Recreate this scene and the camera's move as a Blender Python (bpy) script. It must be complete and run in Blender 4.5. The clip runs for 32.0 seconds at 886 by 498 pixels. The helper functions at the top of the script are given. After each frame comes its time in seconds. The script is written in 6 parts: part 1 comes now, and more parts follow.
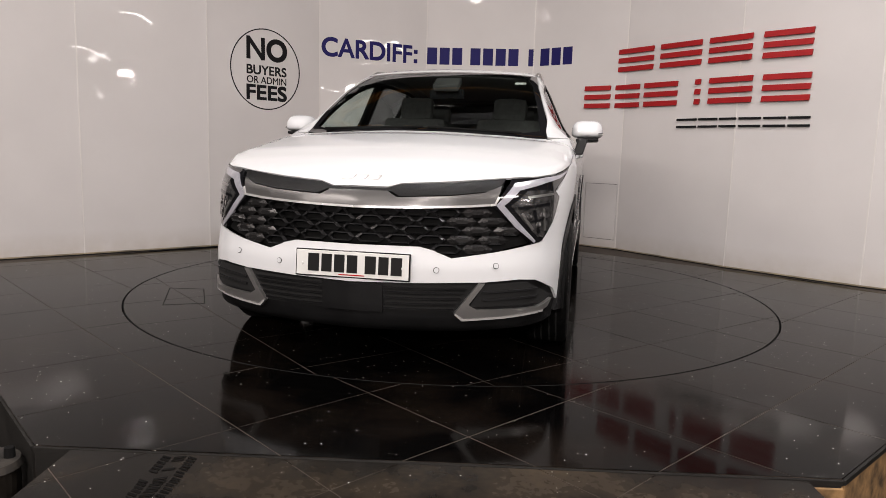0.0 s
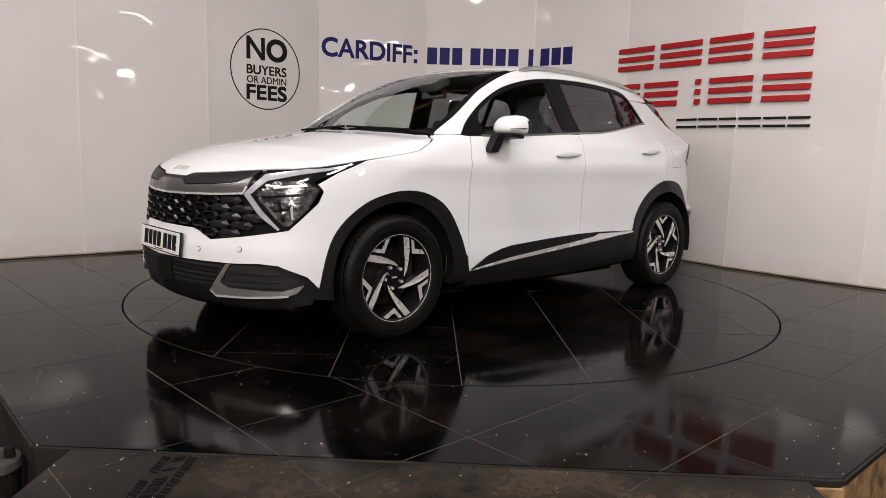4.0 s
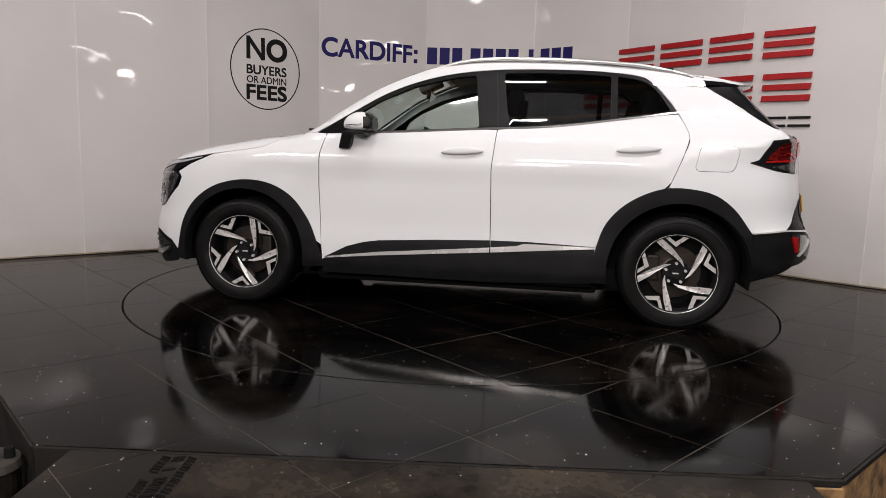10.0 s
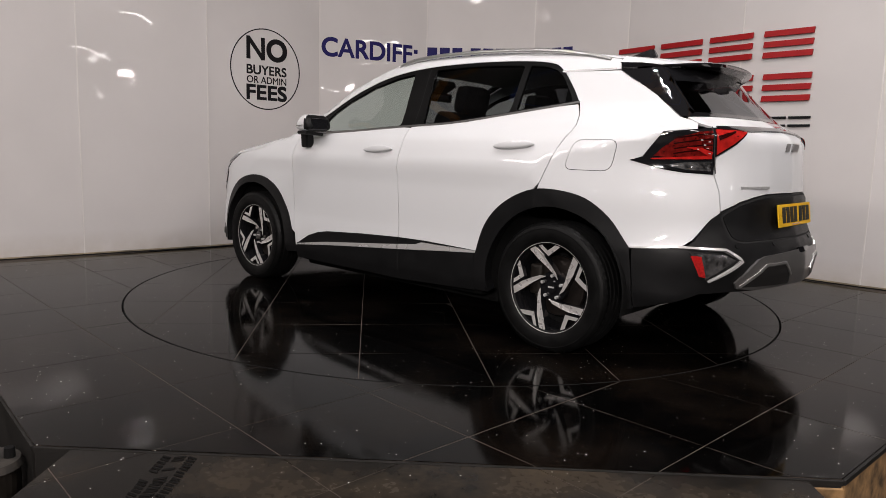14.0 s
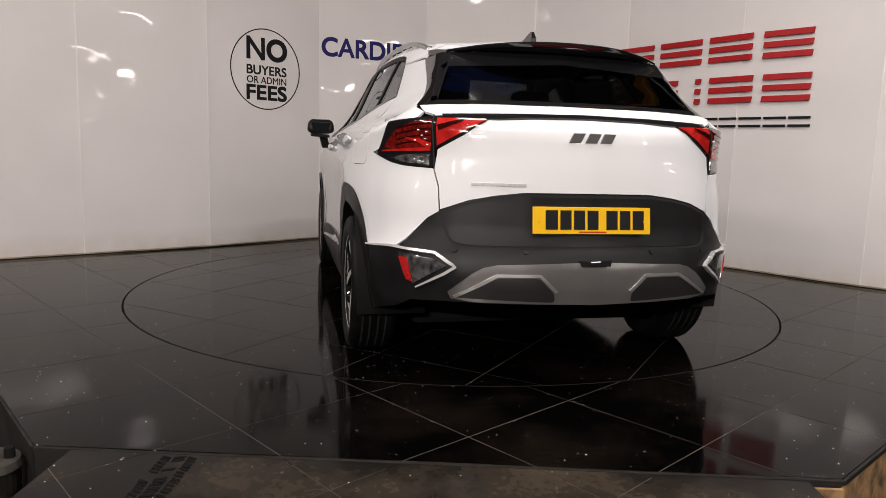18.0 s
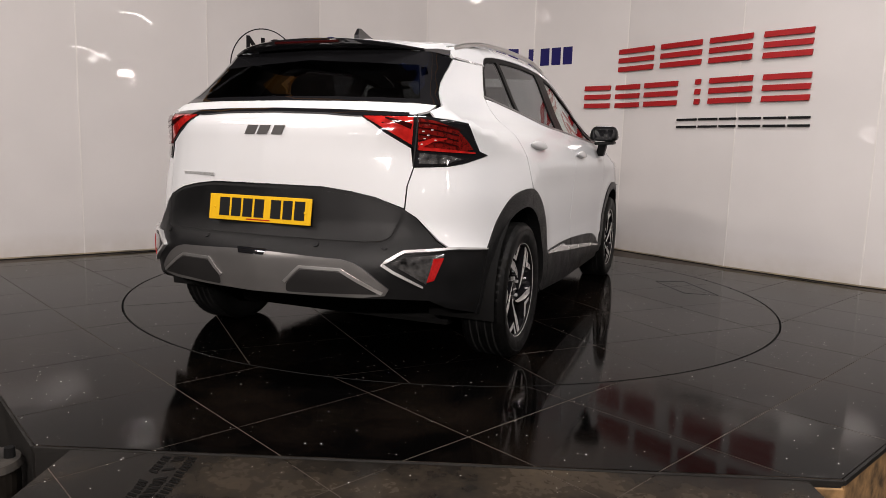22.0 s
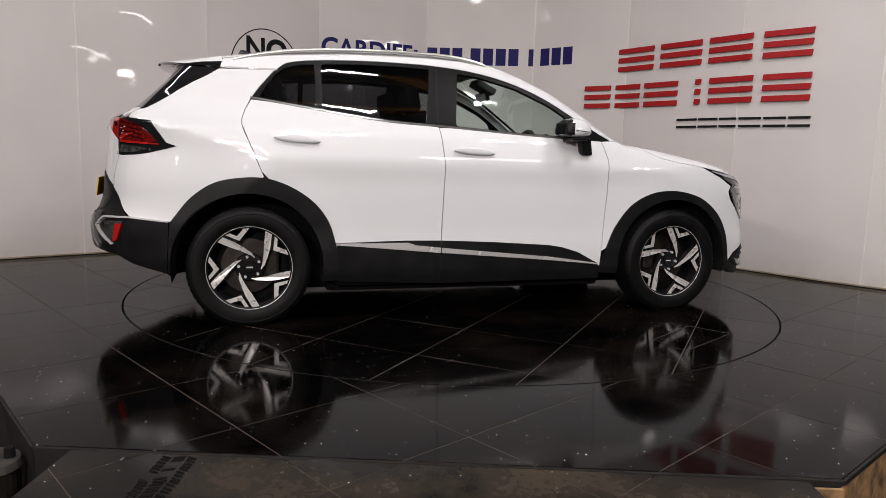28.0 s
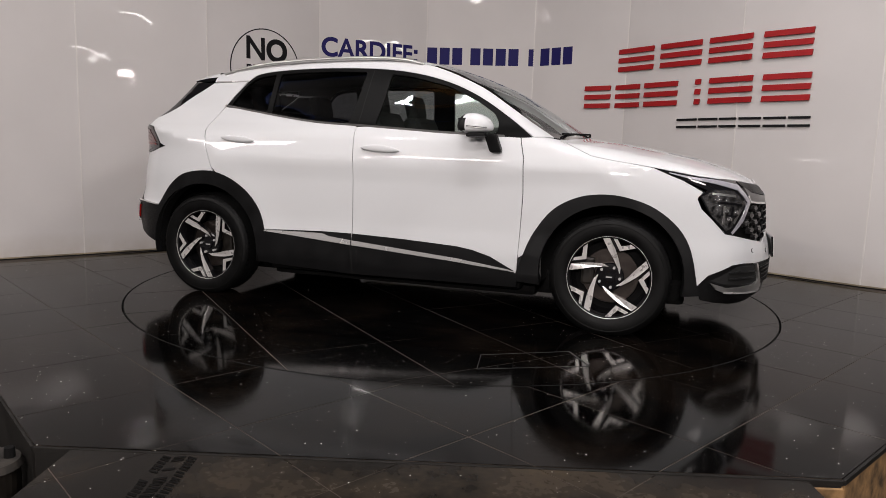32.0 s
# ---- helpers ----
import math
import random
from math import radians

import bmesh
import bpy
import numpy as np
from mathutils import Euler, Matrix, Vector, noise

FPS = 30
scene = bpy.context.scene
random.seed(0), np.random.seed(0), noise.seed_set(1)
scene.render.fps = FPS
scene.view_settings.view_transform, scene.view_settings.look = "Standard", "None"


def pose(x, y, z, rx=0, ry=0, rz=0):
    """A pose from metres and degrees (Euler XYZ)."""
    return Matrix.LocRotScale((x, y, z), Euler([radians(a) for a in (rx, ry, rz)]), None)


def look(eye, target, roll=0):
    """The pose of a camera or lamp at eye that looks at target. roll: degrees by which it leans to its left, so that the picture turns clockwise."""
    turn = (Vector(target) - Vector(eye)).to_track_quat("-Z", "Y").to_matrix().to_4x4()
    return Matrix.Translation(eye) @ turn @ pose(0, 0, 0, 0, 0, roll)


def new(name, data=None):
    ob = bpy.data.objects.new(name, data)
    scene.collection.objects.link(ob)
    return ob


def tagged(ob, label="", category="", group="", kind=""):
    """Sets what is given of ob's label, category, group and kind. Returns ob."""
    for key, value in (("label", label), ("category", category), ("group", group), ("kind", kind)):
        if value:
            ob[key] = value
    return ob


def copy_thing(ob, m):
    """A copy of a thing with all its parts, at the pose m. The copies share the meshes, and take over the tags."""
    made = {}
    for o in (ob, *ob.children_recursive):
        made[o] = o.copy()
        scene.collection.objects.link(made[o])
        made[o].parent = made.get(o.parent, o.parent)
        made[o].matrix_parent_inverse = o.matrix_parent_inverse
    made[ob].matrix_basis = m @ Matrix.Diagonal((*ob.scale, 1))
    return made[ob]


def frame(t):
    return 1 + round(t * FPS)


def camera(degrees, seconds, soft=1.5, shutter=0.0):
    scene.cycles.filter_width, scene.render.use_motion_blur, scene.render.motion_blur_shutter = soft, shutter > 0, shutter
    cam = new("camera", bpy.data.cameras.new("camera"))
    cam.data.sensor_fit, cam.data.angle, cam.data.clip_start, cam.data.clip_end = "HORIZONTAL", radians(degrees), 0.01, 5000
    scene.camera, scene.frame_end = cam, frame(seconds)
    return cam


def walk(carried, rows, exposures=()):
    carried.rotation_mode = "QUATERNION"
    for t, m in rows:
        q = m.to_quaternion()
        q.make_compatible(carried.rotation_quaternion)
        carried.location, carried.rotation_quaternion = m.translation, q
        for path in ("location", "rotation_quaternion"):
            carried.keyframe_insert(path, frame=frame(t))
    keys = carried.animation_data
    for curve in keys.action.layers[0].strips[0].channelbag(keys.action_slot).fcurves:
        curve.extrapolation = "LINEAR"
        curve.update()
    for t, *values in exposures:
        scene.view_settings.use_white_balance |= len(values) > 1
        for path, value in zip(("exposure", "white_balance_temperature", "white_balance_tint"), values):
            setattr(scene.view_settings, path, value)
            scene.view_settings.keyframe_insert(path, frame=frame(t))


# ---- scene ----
# camera on a low tripod, standing still
cam = camera(64.86, 32.0, soft=0.75)
EYE = (0.0, -5.119, 0.990)
VIEW = look(EYE, (-0.0618, -0.1663, 0.3071), 1.69)
# the picture brightens a little whenever less of the white car fills it
EXPOSURES = [(0.0, 0.23, 6500, 10), (3.0, 0.23, 6480, 10), (6.0, 0.22, 6480, 10), (9.0, 0.02, 6380, 10), (12.0, -0.03, 6360, 10), (14.0, -0.01, 6390, 10), (17.0, 0.15, 6540, 10),
             (20.0, 0.19, 6560, 10), (23.0, 0.20, 6500, 10), (25.5, 0.16, 6420, 10), (29.0, -0.07, 6370, 10), (32.0, -0.07, 6370, 10)]
walk(cam, [(0.0, VIEW), (32.0, VIEW)], EXPOSURES)

# ---- world and lights ----
world = bpy.data.worlds.new("world")
scene.world = world
world.use_nodes = True
world.node_tree.nodes["Background"].inputs["Color"].default_value = (0.9, 0.95, 1.0, 1)
world.node_tree.nodes["Background"].inputs["Strength"].default_value = 0.02


def area_lamp(name, eye, target, sx, sy, watts, colour):
    data = bpy.data.lights.new(name, "AREA")
    data.shape, data.size, data.size_y = "RECTANGLE", sx, sy
    data.energy, data.color = watts, colour
    ob = new(name, data)
    ob.matrix_world = look(eye, target)
    return ob


WARM = (1.0, 0.905, 0.86)
COOL = (1.0, 0.945, 0.93)
# flood panels on stands either side of the camera; third is added frontal fill
FLOODS = [(-6.2, -6.8, 3.55), (7.2, -5.76, 2.70), (-0.9, -8.6, 2.45)]
for p, w in zip(FLOODS, (38, 24, 250)):
    area_lamp("flood_light", p, (0, 0.4, 0.7), 0.26 if w < 200 else 1.4, 0.26 if w < 200 else 0.06, w, WARM)
# ceiling fittings: (x, y, watts)
CEIL = 5.2
TUBES = [(-2.6, -2.5, 34), (0.0, -2.5, 68), (2.6, -2.5, 116)]
for tx, ty, w in TUBES:
    area_lamp("tube_light", (tx, ty, CEIL - 0.75), (tx, ty + 0.001, 0), 0.9, 0.07, w, COOL)
# added long floods under the roof beams, unseen fill for the stage: (x, y, z, watts)
BANKS = [(-6.6, -3.0, 4.9, 95), (-5.0, -7.0, 4.9, 125), (0.0, -8.4, 5.42, 140), (5.0, -7.0, 4.9, 92)]
for bx, by, bz, w in BANKS:
    area_lamp("beam_light", (bx, by, bz), (0, 0.3, 0.8), 2.2, 0.40, w, WARM)

# ---- materials ----
MATS = {}


def material(name, colour, rough=0.5, metal=0.0, coat=0.0, spec=0.5, noise_scale=0.0, vary=0.0, bump=0.0, bump_scale=200.0, emit=0.0, rough_vary=0.0):
    m = bpy.data.materials.new(name)
    m.use_nodes = True
    nt = m.node_tree
    b = nt.nodes["Principled BSDF"]
    b.inputs["Base Color"].default_value = (*colour, 1)
    b.inputs["Roughness"].default_value = rough
    b.inputs["Metallic"].default_value = metal
    b.inputs["Coat Weight"].default_value = coat
    b.inputs["Coat Roughness"].default_value = 0.03
    b.inputs["Specular IOR Level"].default_value = spec
    if emit:
        b.inputs["Emission Color"].default_value = (*colour, 1)
        b.inputs["Emission Strength"].default_value = emit
    tc = nt.nodes.new("ShaderNodeTexCoord")
    if noise_scale and (vary or rough_vary):
        n = nt.nodes.new("ShaderNodeTexNoise")
        n.inputs["Scale"].default_value = noise_scale
        n.inputs["Detail"].default_value = 6
        nt.links.new(tc.outputs["Object"], n.inputs["Vector"])
        if vary:
            r = nt.nodes.new("ShaderNodeMapRange")
            r.inputs["From Min"].default_value, r.inputs["From Max"].default_value = 0.3, 0.7
            r.inputs["To Min"].default_value, r.inputs["To Max"].default_value = 1 - vary, 1 + vary
            nt.links.new(n.outputs["Fac"], r.inputs["Value"])
            mx = nt.nodes.new("ShaderNodeVectorMath")
            mx.operation = "SCALE"
            mx.inputs[0].default_value = colour
            nt.links.new(r.outputs["Result"], mx.inputs["Scale"])
            nt.links.new(mx.outputs["Vector"], b.inputs["Base Color"])
        if rough_vary:
            r2 = nt.nodes.new("ShaderNodeMapRange")
            r2.inputs["From Min"].default_value, r2.inputs["From Max"].default_value = 0.3, 0.7
            r2.inputs["To Min"].default_value, r2.inputs["To Max"].default_value = max(rough - rough_vary, 0.01), rough + rough_vary
            nt.links.new(n.outputs["Fac"], r2.inputs["Value"])
            nt.links.new(r2.outputs["Result"], b.inputs["Roughness"])
    if bump:
        n2 = nt.nodes.new("ShaderNodeTexNoise")
        n2.inputs["Scale"].default_value = bump_scale
        n2.inputs["Detail"].default_value = 3
        nt.links.new(tc.outputs["Object"], n2.inputs["Vector"])
        bp = nt.nodes.new("ShaderNodeBump")
        bp.inputs["Strength"].default_value = bump
        bp.inputs["Distance"].default_value = 0.002
        nt.links.new(n2.outputs["Fac"], bp.inputs["Height"])
        nt.links.new(bp.outputs["Normal"], b.inputs["Normal"])
    MATS[name] = m
    return m


def glass(name, tint, gloss=0.07):
    """Thin tinted pane: clear transmission, and a mirror that grows towards grazing angles."""
    m = bpy.data.materials.new(name)
    m.use_nodes = True
    nt = m.node_tree
    nt.nodes.remove(nt.nodes["Principled BSDF"])
    out = nt.nodes["Material Output"]
    tr, gl, mix, lw, pw, ma = (nt.nodes.new(k) for k in ("ShaderNodeBsdfTransparent", "ShaderNodeBsdfGlossy", "ShaderNodeMixShader", "ShaderNodeLayerWeight", "ShaderNodeMath", "ShaderNodeMath"))
    tr.inputs["Color"].default_value = (*tint, 1)
    gl.inputs["Roughness"].default_value = 0.01
    gl.inputs["Color"].default_value = (0.95, 0.97, 1.0, 1)
    lw.inputs["Blend"].default_value = 0.5
    pw.operation, ma.operation = "POWER", "MULTIPLY_ADD"
    pw.inputs[1].default_value = 5.0
    ma.inputs[1].default_value, ma.inputs[2].default_value = 0.9 - gloss, gloss
    nt.links.new(lw.outputs["Facing"], pw.inputs[0])
    nt.links.new(pw.outputs["Value"], ma.inputs[0])
    nt.links.new(ma.outputs["Value"], mix.inputs["Fac"])
    nt.links.new(tr.outputs["BSDF"], mix.inputs[1])
    nt.links.new(gl.outputs["BSDF"], mix.inputs[2])
    nt.links.new(mix.outputs["Shader"], out.inputs["Surface"])
    MATS[name] = m
    return m


M_PAINT = material("white_paint", (0.605, 0.611, 0.621), 0.5, coat=1.0, spec=0.0, noise_scale=1.5, vary=0.012)
M_CLAD = material("black_plastic", (0.0065, 0.0065, 0.0068), 0.42, spec=0.20, noise_scale=9, vary=0.15, rough_vary=0.07, bump=0.25, bump_scale=900)
M_GLOSS = material("gloss_black", (0.008, 0.008, 0.009), 0.06, coat=0.6)
M_MATT = material("matt_black", (0.005, 0.005, 0.005), 0.8, spec=0.12, noise_scale=6, vary=0.2)
M_GREYPL = material("grey_plastic", (0.013, 0.013, 0.0135), 0.42, spec=0.3, noise_scale=7, vary=0.1, bump=0.2, bump_scale=900)
M_CHROME = material("satin_chrome", (0.72, 0.71, 0.70), 0.26, 0.55, noise_scale=4, rough_vary=0.04)
M_SILVER = material("silver_paint", (0.12, 0.117, 0.115), 0.30, 0.5, noise_scale=5, vary=0.06)
M_SKID = material("dark_silver", (0.20, 0.193, 0.188), 0.28, 0.7, noise_scale=5, vary=0.08)
M_STAGE = material("stage_board", (0.013, 0.012, 0.011), 0.6, spec=0.15, noise_scale=7, vary=0.4, bump=0.3, bump_scale=90)
M_PILLAR = material("pillar_black", (0.0040, 0.0040, 0.0040), 0.42, spec=0.10, noise_scale=8, vary=0.1)
M_MACH = material("machined_alloy", (0.66, 0.64, 0.62), 0.30, 0.55, noise_scale=30, rough_vary=0.06)
M_TYRE = material("tyre_rubber", (0.0032, 0.0032, 0.0032), 0.5, spec=0.14, noise_scale=14, vary=0.25, rough_vary=0.1, bump=0.3, bump_scale=300)
M_DISC = material("brake_steel", (0.06, 0.05, 0.045), 0.38, 0.9, noise_scale=12, vary=0.3)
M_RED = material("red_lens", (0.34, 0.012, 0.010), 0.10, coat=1.0, noise_scale=30, vary=0.3)
M_MRED = material("mid_red_lens", (0.10, 0.005, 0.004), 0.10, coat=1.0, noise_scale=45, vary=0.5)
M_DRED = material("dark_red_lens", (0.022, 0.002, 0.002), 0.06, coat=1.0)
M_REFL = material("red_reflector", (0.34, 0.010, 0.010), 0.15, coat=1.0, noise_scale=120, vary=0.3)
M_LENS = material("clear_lens", (0.12, 0.118, 0.118), 0.16, 0.7, coat=1.0, noise_scale=38, vary=0.9, bump=0.9, bump_scale=55)
M_DRL = material("daylight_strip", (0.36, 0.355, 0.39), 0.22, 0.2, coat=1.0, noise_scale=25, vary=0.12)
M_PLATEW = material("plate_white", (0.62, 0.62, 0.60), 0.5, spec=0.15, noise_scale=20, vary=0.03)
M_PLATEY = material("plate_yellow", (0.62, 0.36, 0.008), 0.5, spec=0.15, noise_scale=20, vary=0.03)
M_CHAR = material("plate_black", (0.008, 0.008, 0.008), 0.5, spec=0.15)
M_TRIM = material("dark_trim", (0.04, 0.039, 0.038), 0.75, noise_scale=8, vary=0.2, bump=0.2, bump_scale=500)
M_SEAT = material("seat_fabric", (0.035, 0.034, 0.034), 0.9, noise_scale=30, vary=0.25, bump=0.4, bump_scale=600)
M_LINER = material("headlining", (0.55, 0.54, 0.52), 0.9, noise_scale=20, vary=0.05)
M_GLASS = glass("clear_glass", (0.84, 0.92, 0.89))
M_SCREEN = glass("windscreen_glass", (0.82, 0.88, 0.85))
M_REARG = glass("dark_rear_glass", (0.04, 0.042, 0.045), 0.08)
M_PRIV = glass("privacy_glass", (0.23, 0.24, 0.25), 0.085)
M_SIGNK = material("sign_black", (0.006, 0.006, 0.007), 0.6, spec=0.15)
M_SIGNB = material("sign_blue", (0.012, 0.010, 0.085), 0.6, spec=0.15)
M_SIGNR = material("sign_red", (0.30, 0.010, 0.012), 0.45, spec=0.2, noise_scale=8, vary=0.06)
M_MARK = material("tyre_mark", (0.0022, 0.002, 0.0018), 0.6, spec=0.1, noise_scale=60, vary=0.4)
M_GROUT = material("grout", (0.050, 0.038, 0.029), 0.85, noise_scale=3, vary=0.35)
M_GAP = material("dark_gap", (0.004, 0.004, 0.004), 0.9)
M_STEEL = material("painted_steel", (0.42, 0.20, 0.04), 0.55, noise_scale=3, vary=0.2)
M_BLUE = material("blue_steel", (0.03, 0.07, 0.30), 0.5, noise_scale=3, vary=0.2)
M_ALLOY = material("satin_alloy", (0.56, 0.55, 0.54), 0.30, 0.88, noise_scale=6, vary=0.06)
M_SKIDD = material("shaded_alloy", (0.022, 0.021, 0.021), 0.36, 0.4, noise_scale=6, vary=0.1)
M_MESH = material("grille_black", (0.010, 0.010, 0.0105), 0.25, spec=0.32, noise_scale=20, vary=0.15)
M_FACET = material("grille_facet", (0.030, 0.029, 0.029), 0.26, 0.6, noise_scale=14, vary=0.25)
M_NAME = material("pale_chrome", (0.42, 0.42, 0.42), 0.3, 0.3, noise_scale=60, vary=0.15)
M_STRIP = material("joint_profile", (0.60, 0.575, 0.55), 0.3, noise_scale=4, vary=0.06)
M_DARKW = material("dark_wall", (0.035, 0.033, 0.032), 0.8, noise_scale=0.8, vary=0.3)
M_ROOF = material("roof_sheet", (0.055, 0.05, 0.048), 0.7, noise_scale=0.6, vary=0.3)
M_CONC = material("concrete", (0.022, 0.019, 0.016), 0.75, noise_scale=2.5, vary=0.35, bump=0.4, bump_scale=60)
M_GRIME = material("grimy_edge", (0.22, 0.18, 0.12), 0.8, noise_scale=5, vary=0.5)
M_HOUSING = material("lamp_housing", (0.5, 0.5, 0.5), 0.5)
M_TUBE = material("lit_tube", (1.0, 0.96, 0.92), 0.5, emit=32.0)
M_DUSTY = material("dusty_iron", (0.024, 0.020, 0.016), 0.7, noise_scale=22, vary=0.6, bump=0.5, bump_scale=80)
M_ROPE = material("rope", (0.32, 0.26, 0.17), 0.9, noise_scale=60, vary=0.3)
M_GREASE = material("greasy_steel", (0.014, 0.011, 0.008), 0.55, 0.3, noise_scale=18, vary=0.5, rough_vary=0.2)


def wall_material():
    m = material("wall_panel", (0.565, 0.541, 0.531), 0.02, coat=0.0, noise_scale=1.6, vary=0.03)
    nt = m.node_tree
    b = nt.nodes["Principled BSDF"]
    b.inputs["Specular IOR Level"].default_value = 0.25
    tc = nt.nodes.new("ShaderNodeTexCoord")
    n = nt.nodes.new("ShaderNodeTexNoise")
    n.inputs["Scale"].default_value = 2.2
    n.inputs["Detail"].default_value = 1
    nt.links.new(tc.outputs["Object"], n.inputs["Vector"])
    # splashes and scuffs low on the panels, with a ragged upper edge
    sepz = nt.nodes.new("ShaderNodeSeparateXYZ")
    nt.links.new(tc.outputs["Object"], sepz.inputs["Vector"])
    ng = nt.nodes.new("ShaderNodeTexNoise")
    ng.inputs["Scale"].default_value, ng.inputs["Detail"].default_value = 9, 8
    nt.links.new(tc.outputs["Object"], ng.inputs["Vector"])
    hi = nt.nodes.new("ShaderNodeMath")
    hi.operation = "MULTIPLY_ADD"
    hi.inputs[1].default_value, hi.inputs[2].default_value = -2.8, 0.62
    nt.links.new(sepz.outputs["Z"], hi.inputs[0])
    lo = nt.nodes.new("ShaderNodeMath")
    lo.operation = "MULTIPLY"
    lo.use_clamp = True
    nt.links.new(hi.outputs["Value"], lo.inputs[0])
    nt.links.new(ng.outputs["Fac"], lo.inputs[1])
    dirt = nt.nodes.new("ShaderNodeMix")
    dirt.data_type = "RGBA"
    dirt.inputs["B"].default_value = (0.33, 0.27, 0.20, 1)
    old = b.inputs["Base Color"].links[0].from_socket
    nt.links.new(lo.outputs["Value"], dirt.inputs["Factor"])
    nt.links.new(old, dirt.inputs["A"])
    nt.links.new(dirt.outputs["Result"], b.inputs["Base Color"])
    bp = nt.nodes.new("ShaderNodeBump")
    bp.inputs["Strength"].default_value = 0.5
    bp.inputs["Distance"].default_value = 0.012
    nt.links.new(n.outputs["Fac"], bp.inputs["Height"])
    nt.links.new(bp.outputs["Normal"], b.inputs["Normal"])
    return m


M_WALL = wall_material()


def tile_material(name, base, rough, dust):
    """Polished black stone with mica flecks, scuffs and a film of dust."""
    m = bpy.data.materials.new(name)
    m.use_nodes = True
    nt = m.node_tree
    b = nt.nodes["Principled BSDF"]
    tc = nt.nodes.new("ShaderNodeTexCoord")
    geo = nt.nodes.new("ShaderNodeNewGeometry")
    info = nt.nodes.new("ShaderNodeObjectInfo")
    # mica flecks
    v = nt.nodes.new("ShaderNodeTexVoronoi")
    v.inputs["Scale"].default_value = 38
    nt.links.new(geo.outputs["Position"], v.inputs["Vector"])
    sep = nt.nodes.new("ShaderNodeSeparateColor")
    nt.links.new(v.outputs["Color"], sep.inputs["Color"])
    size = nt.nodes.new("ShaderNodeMapRange")
    size.inputs["From Min"].default_value, size.inputs["From Max"].default_value = 0.36, 1.0
    size.inputs["To Min"].default_value, size.inputs["To Max"].default_value = 0.0, 0.100
    nt.links.new(sep.outputs["Red"], size.inputs["Value"])
    fleck = nt.nodes.new("ShaderNodeMath")
    fleck.operation = "LESS_THAN"
    nt.links.new(v.outputs["Distance"], fleck.inputs[0])
    nt.links.new(size.outputs["Result"], fleck.inputs[1])
    # dust and scuffs at two scales
    n1 = nt.nodes.new("ShaderNodeTexNoise")
    n1.inputs["Scale"].default_value, n1.inputs["Detail"].default_value = 1.3, 8
    n1.inputs["Roughness"].default_value = 0.65
    nt.links.new(geo.outputs["Position"], n1.inputs["Vector"])
    n2 = nt.nodes.new("ShaderNodeTexNoise")
    n2.inputs["Scale"].default_value, n2.inputs["Detail"].default_value = 45, 4
    nt.links.new(geo.outputs["Position"], n2.inputs["Vector"])
    d1 = nt.nodes.new("ShaderNodeMapRange")
    d1.inputs["From Min"].default_value, d1.inputs["From Max"].default_value = 0.45, 0.68
    d1.inputs["To Min"].default_value, d1.inputs["To Max"].default_value = 0.0, 1.0
    nt.links.new(n1.outputs["Fac"], d1.inputs["Value"])
    mul = nt.nodes.new("ShaderNodeMath")
    mul.operation = "MULTIPLY"
    nt.links.new(d1.outputs["Result"], mul.inputs[0])
    nt.links.new(n2.outputs["Fac"], mul.inputs[1])
    c1 = nt.nodes.new("ShaderNodeMix")
    c1.data_type = "RGBA"
    c1.inputs["A"].default_value = (*base, 1)
    c1.inputs["B"].default_value = (*dust, 1)
    nt.links.new(mul.outputs["Value"], c1.inputs["Factor"])
    c2 = nt.nodes.new("ShaderNodeMix")
    c2.data_type = "RGBA"
    c2.inputs["B"].default_value = (0.85, 0.84, 0.80, 1)
    nt.links.new(fleck.outputs["Value"], c2.inputs["Factor"])
    nt.links.new(c1.outputs["Result"], c2.inputs["A"])
    nt.links.new(c2.outputs["Result"], b.inputs["Base Color"])
    r = nt.nodes.new("ShaderNodeMapRange")
    r.inputs["To Min"].default_value, r.inputs["To Max"].default_value = rough * 0.70, rough * 2.3
    nt.links.new(mul.outputs["Value"], r.inputs["Value"])
    ra = nt.nodes.new("ShaderNodeMath")
    ra.operation = "MULTIPLY_ADD"
    ra.inputs[1].default_value = 0.03
    nt.links.new(info.outputs["Random"], ra.inputs[0])
    nt.links.new(r.outputs["Result"], ra.inputs[2])
    nt.links.new(ra.outputs["Value"], b.inputs["Roughness"])
    b.inputs["Specular IOR Level"].default_value = 0.064
    bp = nt.nodes.new("ShaderNodeBump")
    bp.inputs["Strength"].default_value = 0.05
    bp.inputs["Distance"].default_value = 0.001
    nt.links.new(n2.outputs["Fac"], bp.inputs["Height"])
    nt.links.new(bp.outputs["Normal"], b.inputs["Normal"])
    MATS[name] = m
    return m


M_TILE = tile_material("black_granite", (0.0009, 0.0008, 0.0008), 0.080, (0.0125, 0.0086, 0.0062))
M_RAMP = tile_material("dusty_granite", (0.0085, 0.0075, 0.0065), 0.24, (0.085, 0.064, 0.043))


def board_material():
    m = material("chipboard", (0.19, 0.110, 0.045), 0.75, noise_scale=17, vary=0.75, bump=0.5, bump_scale=120)
    return m


M_BOARD = board_material()

# ---- mesh helpers ----


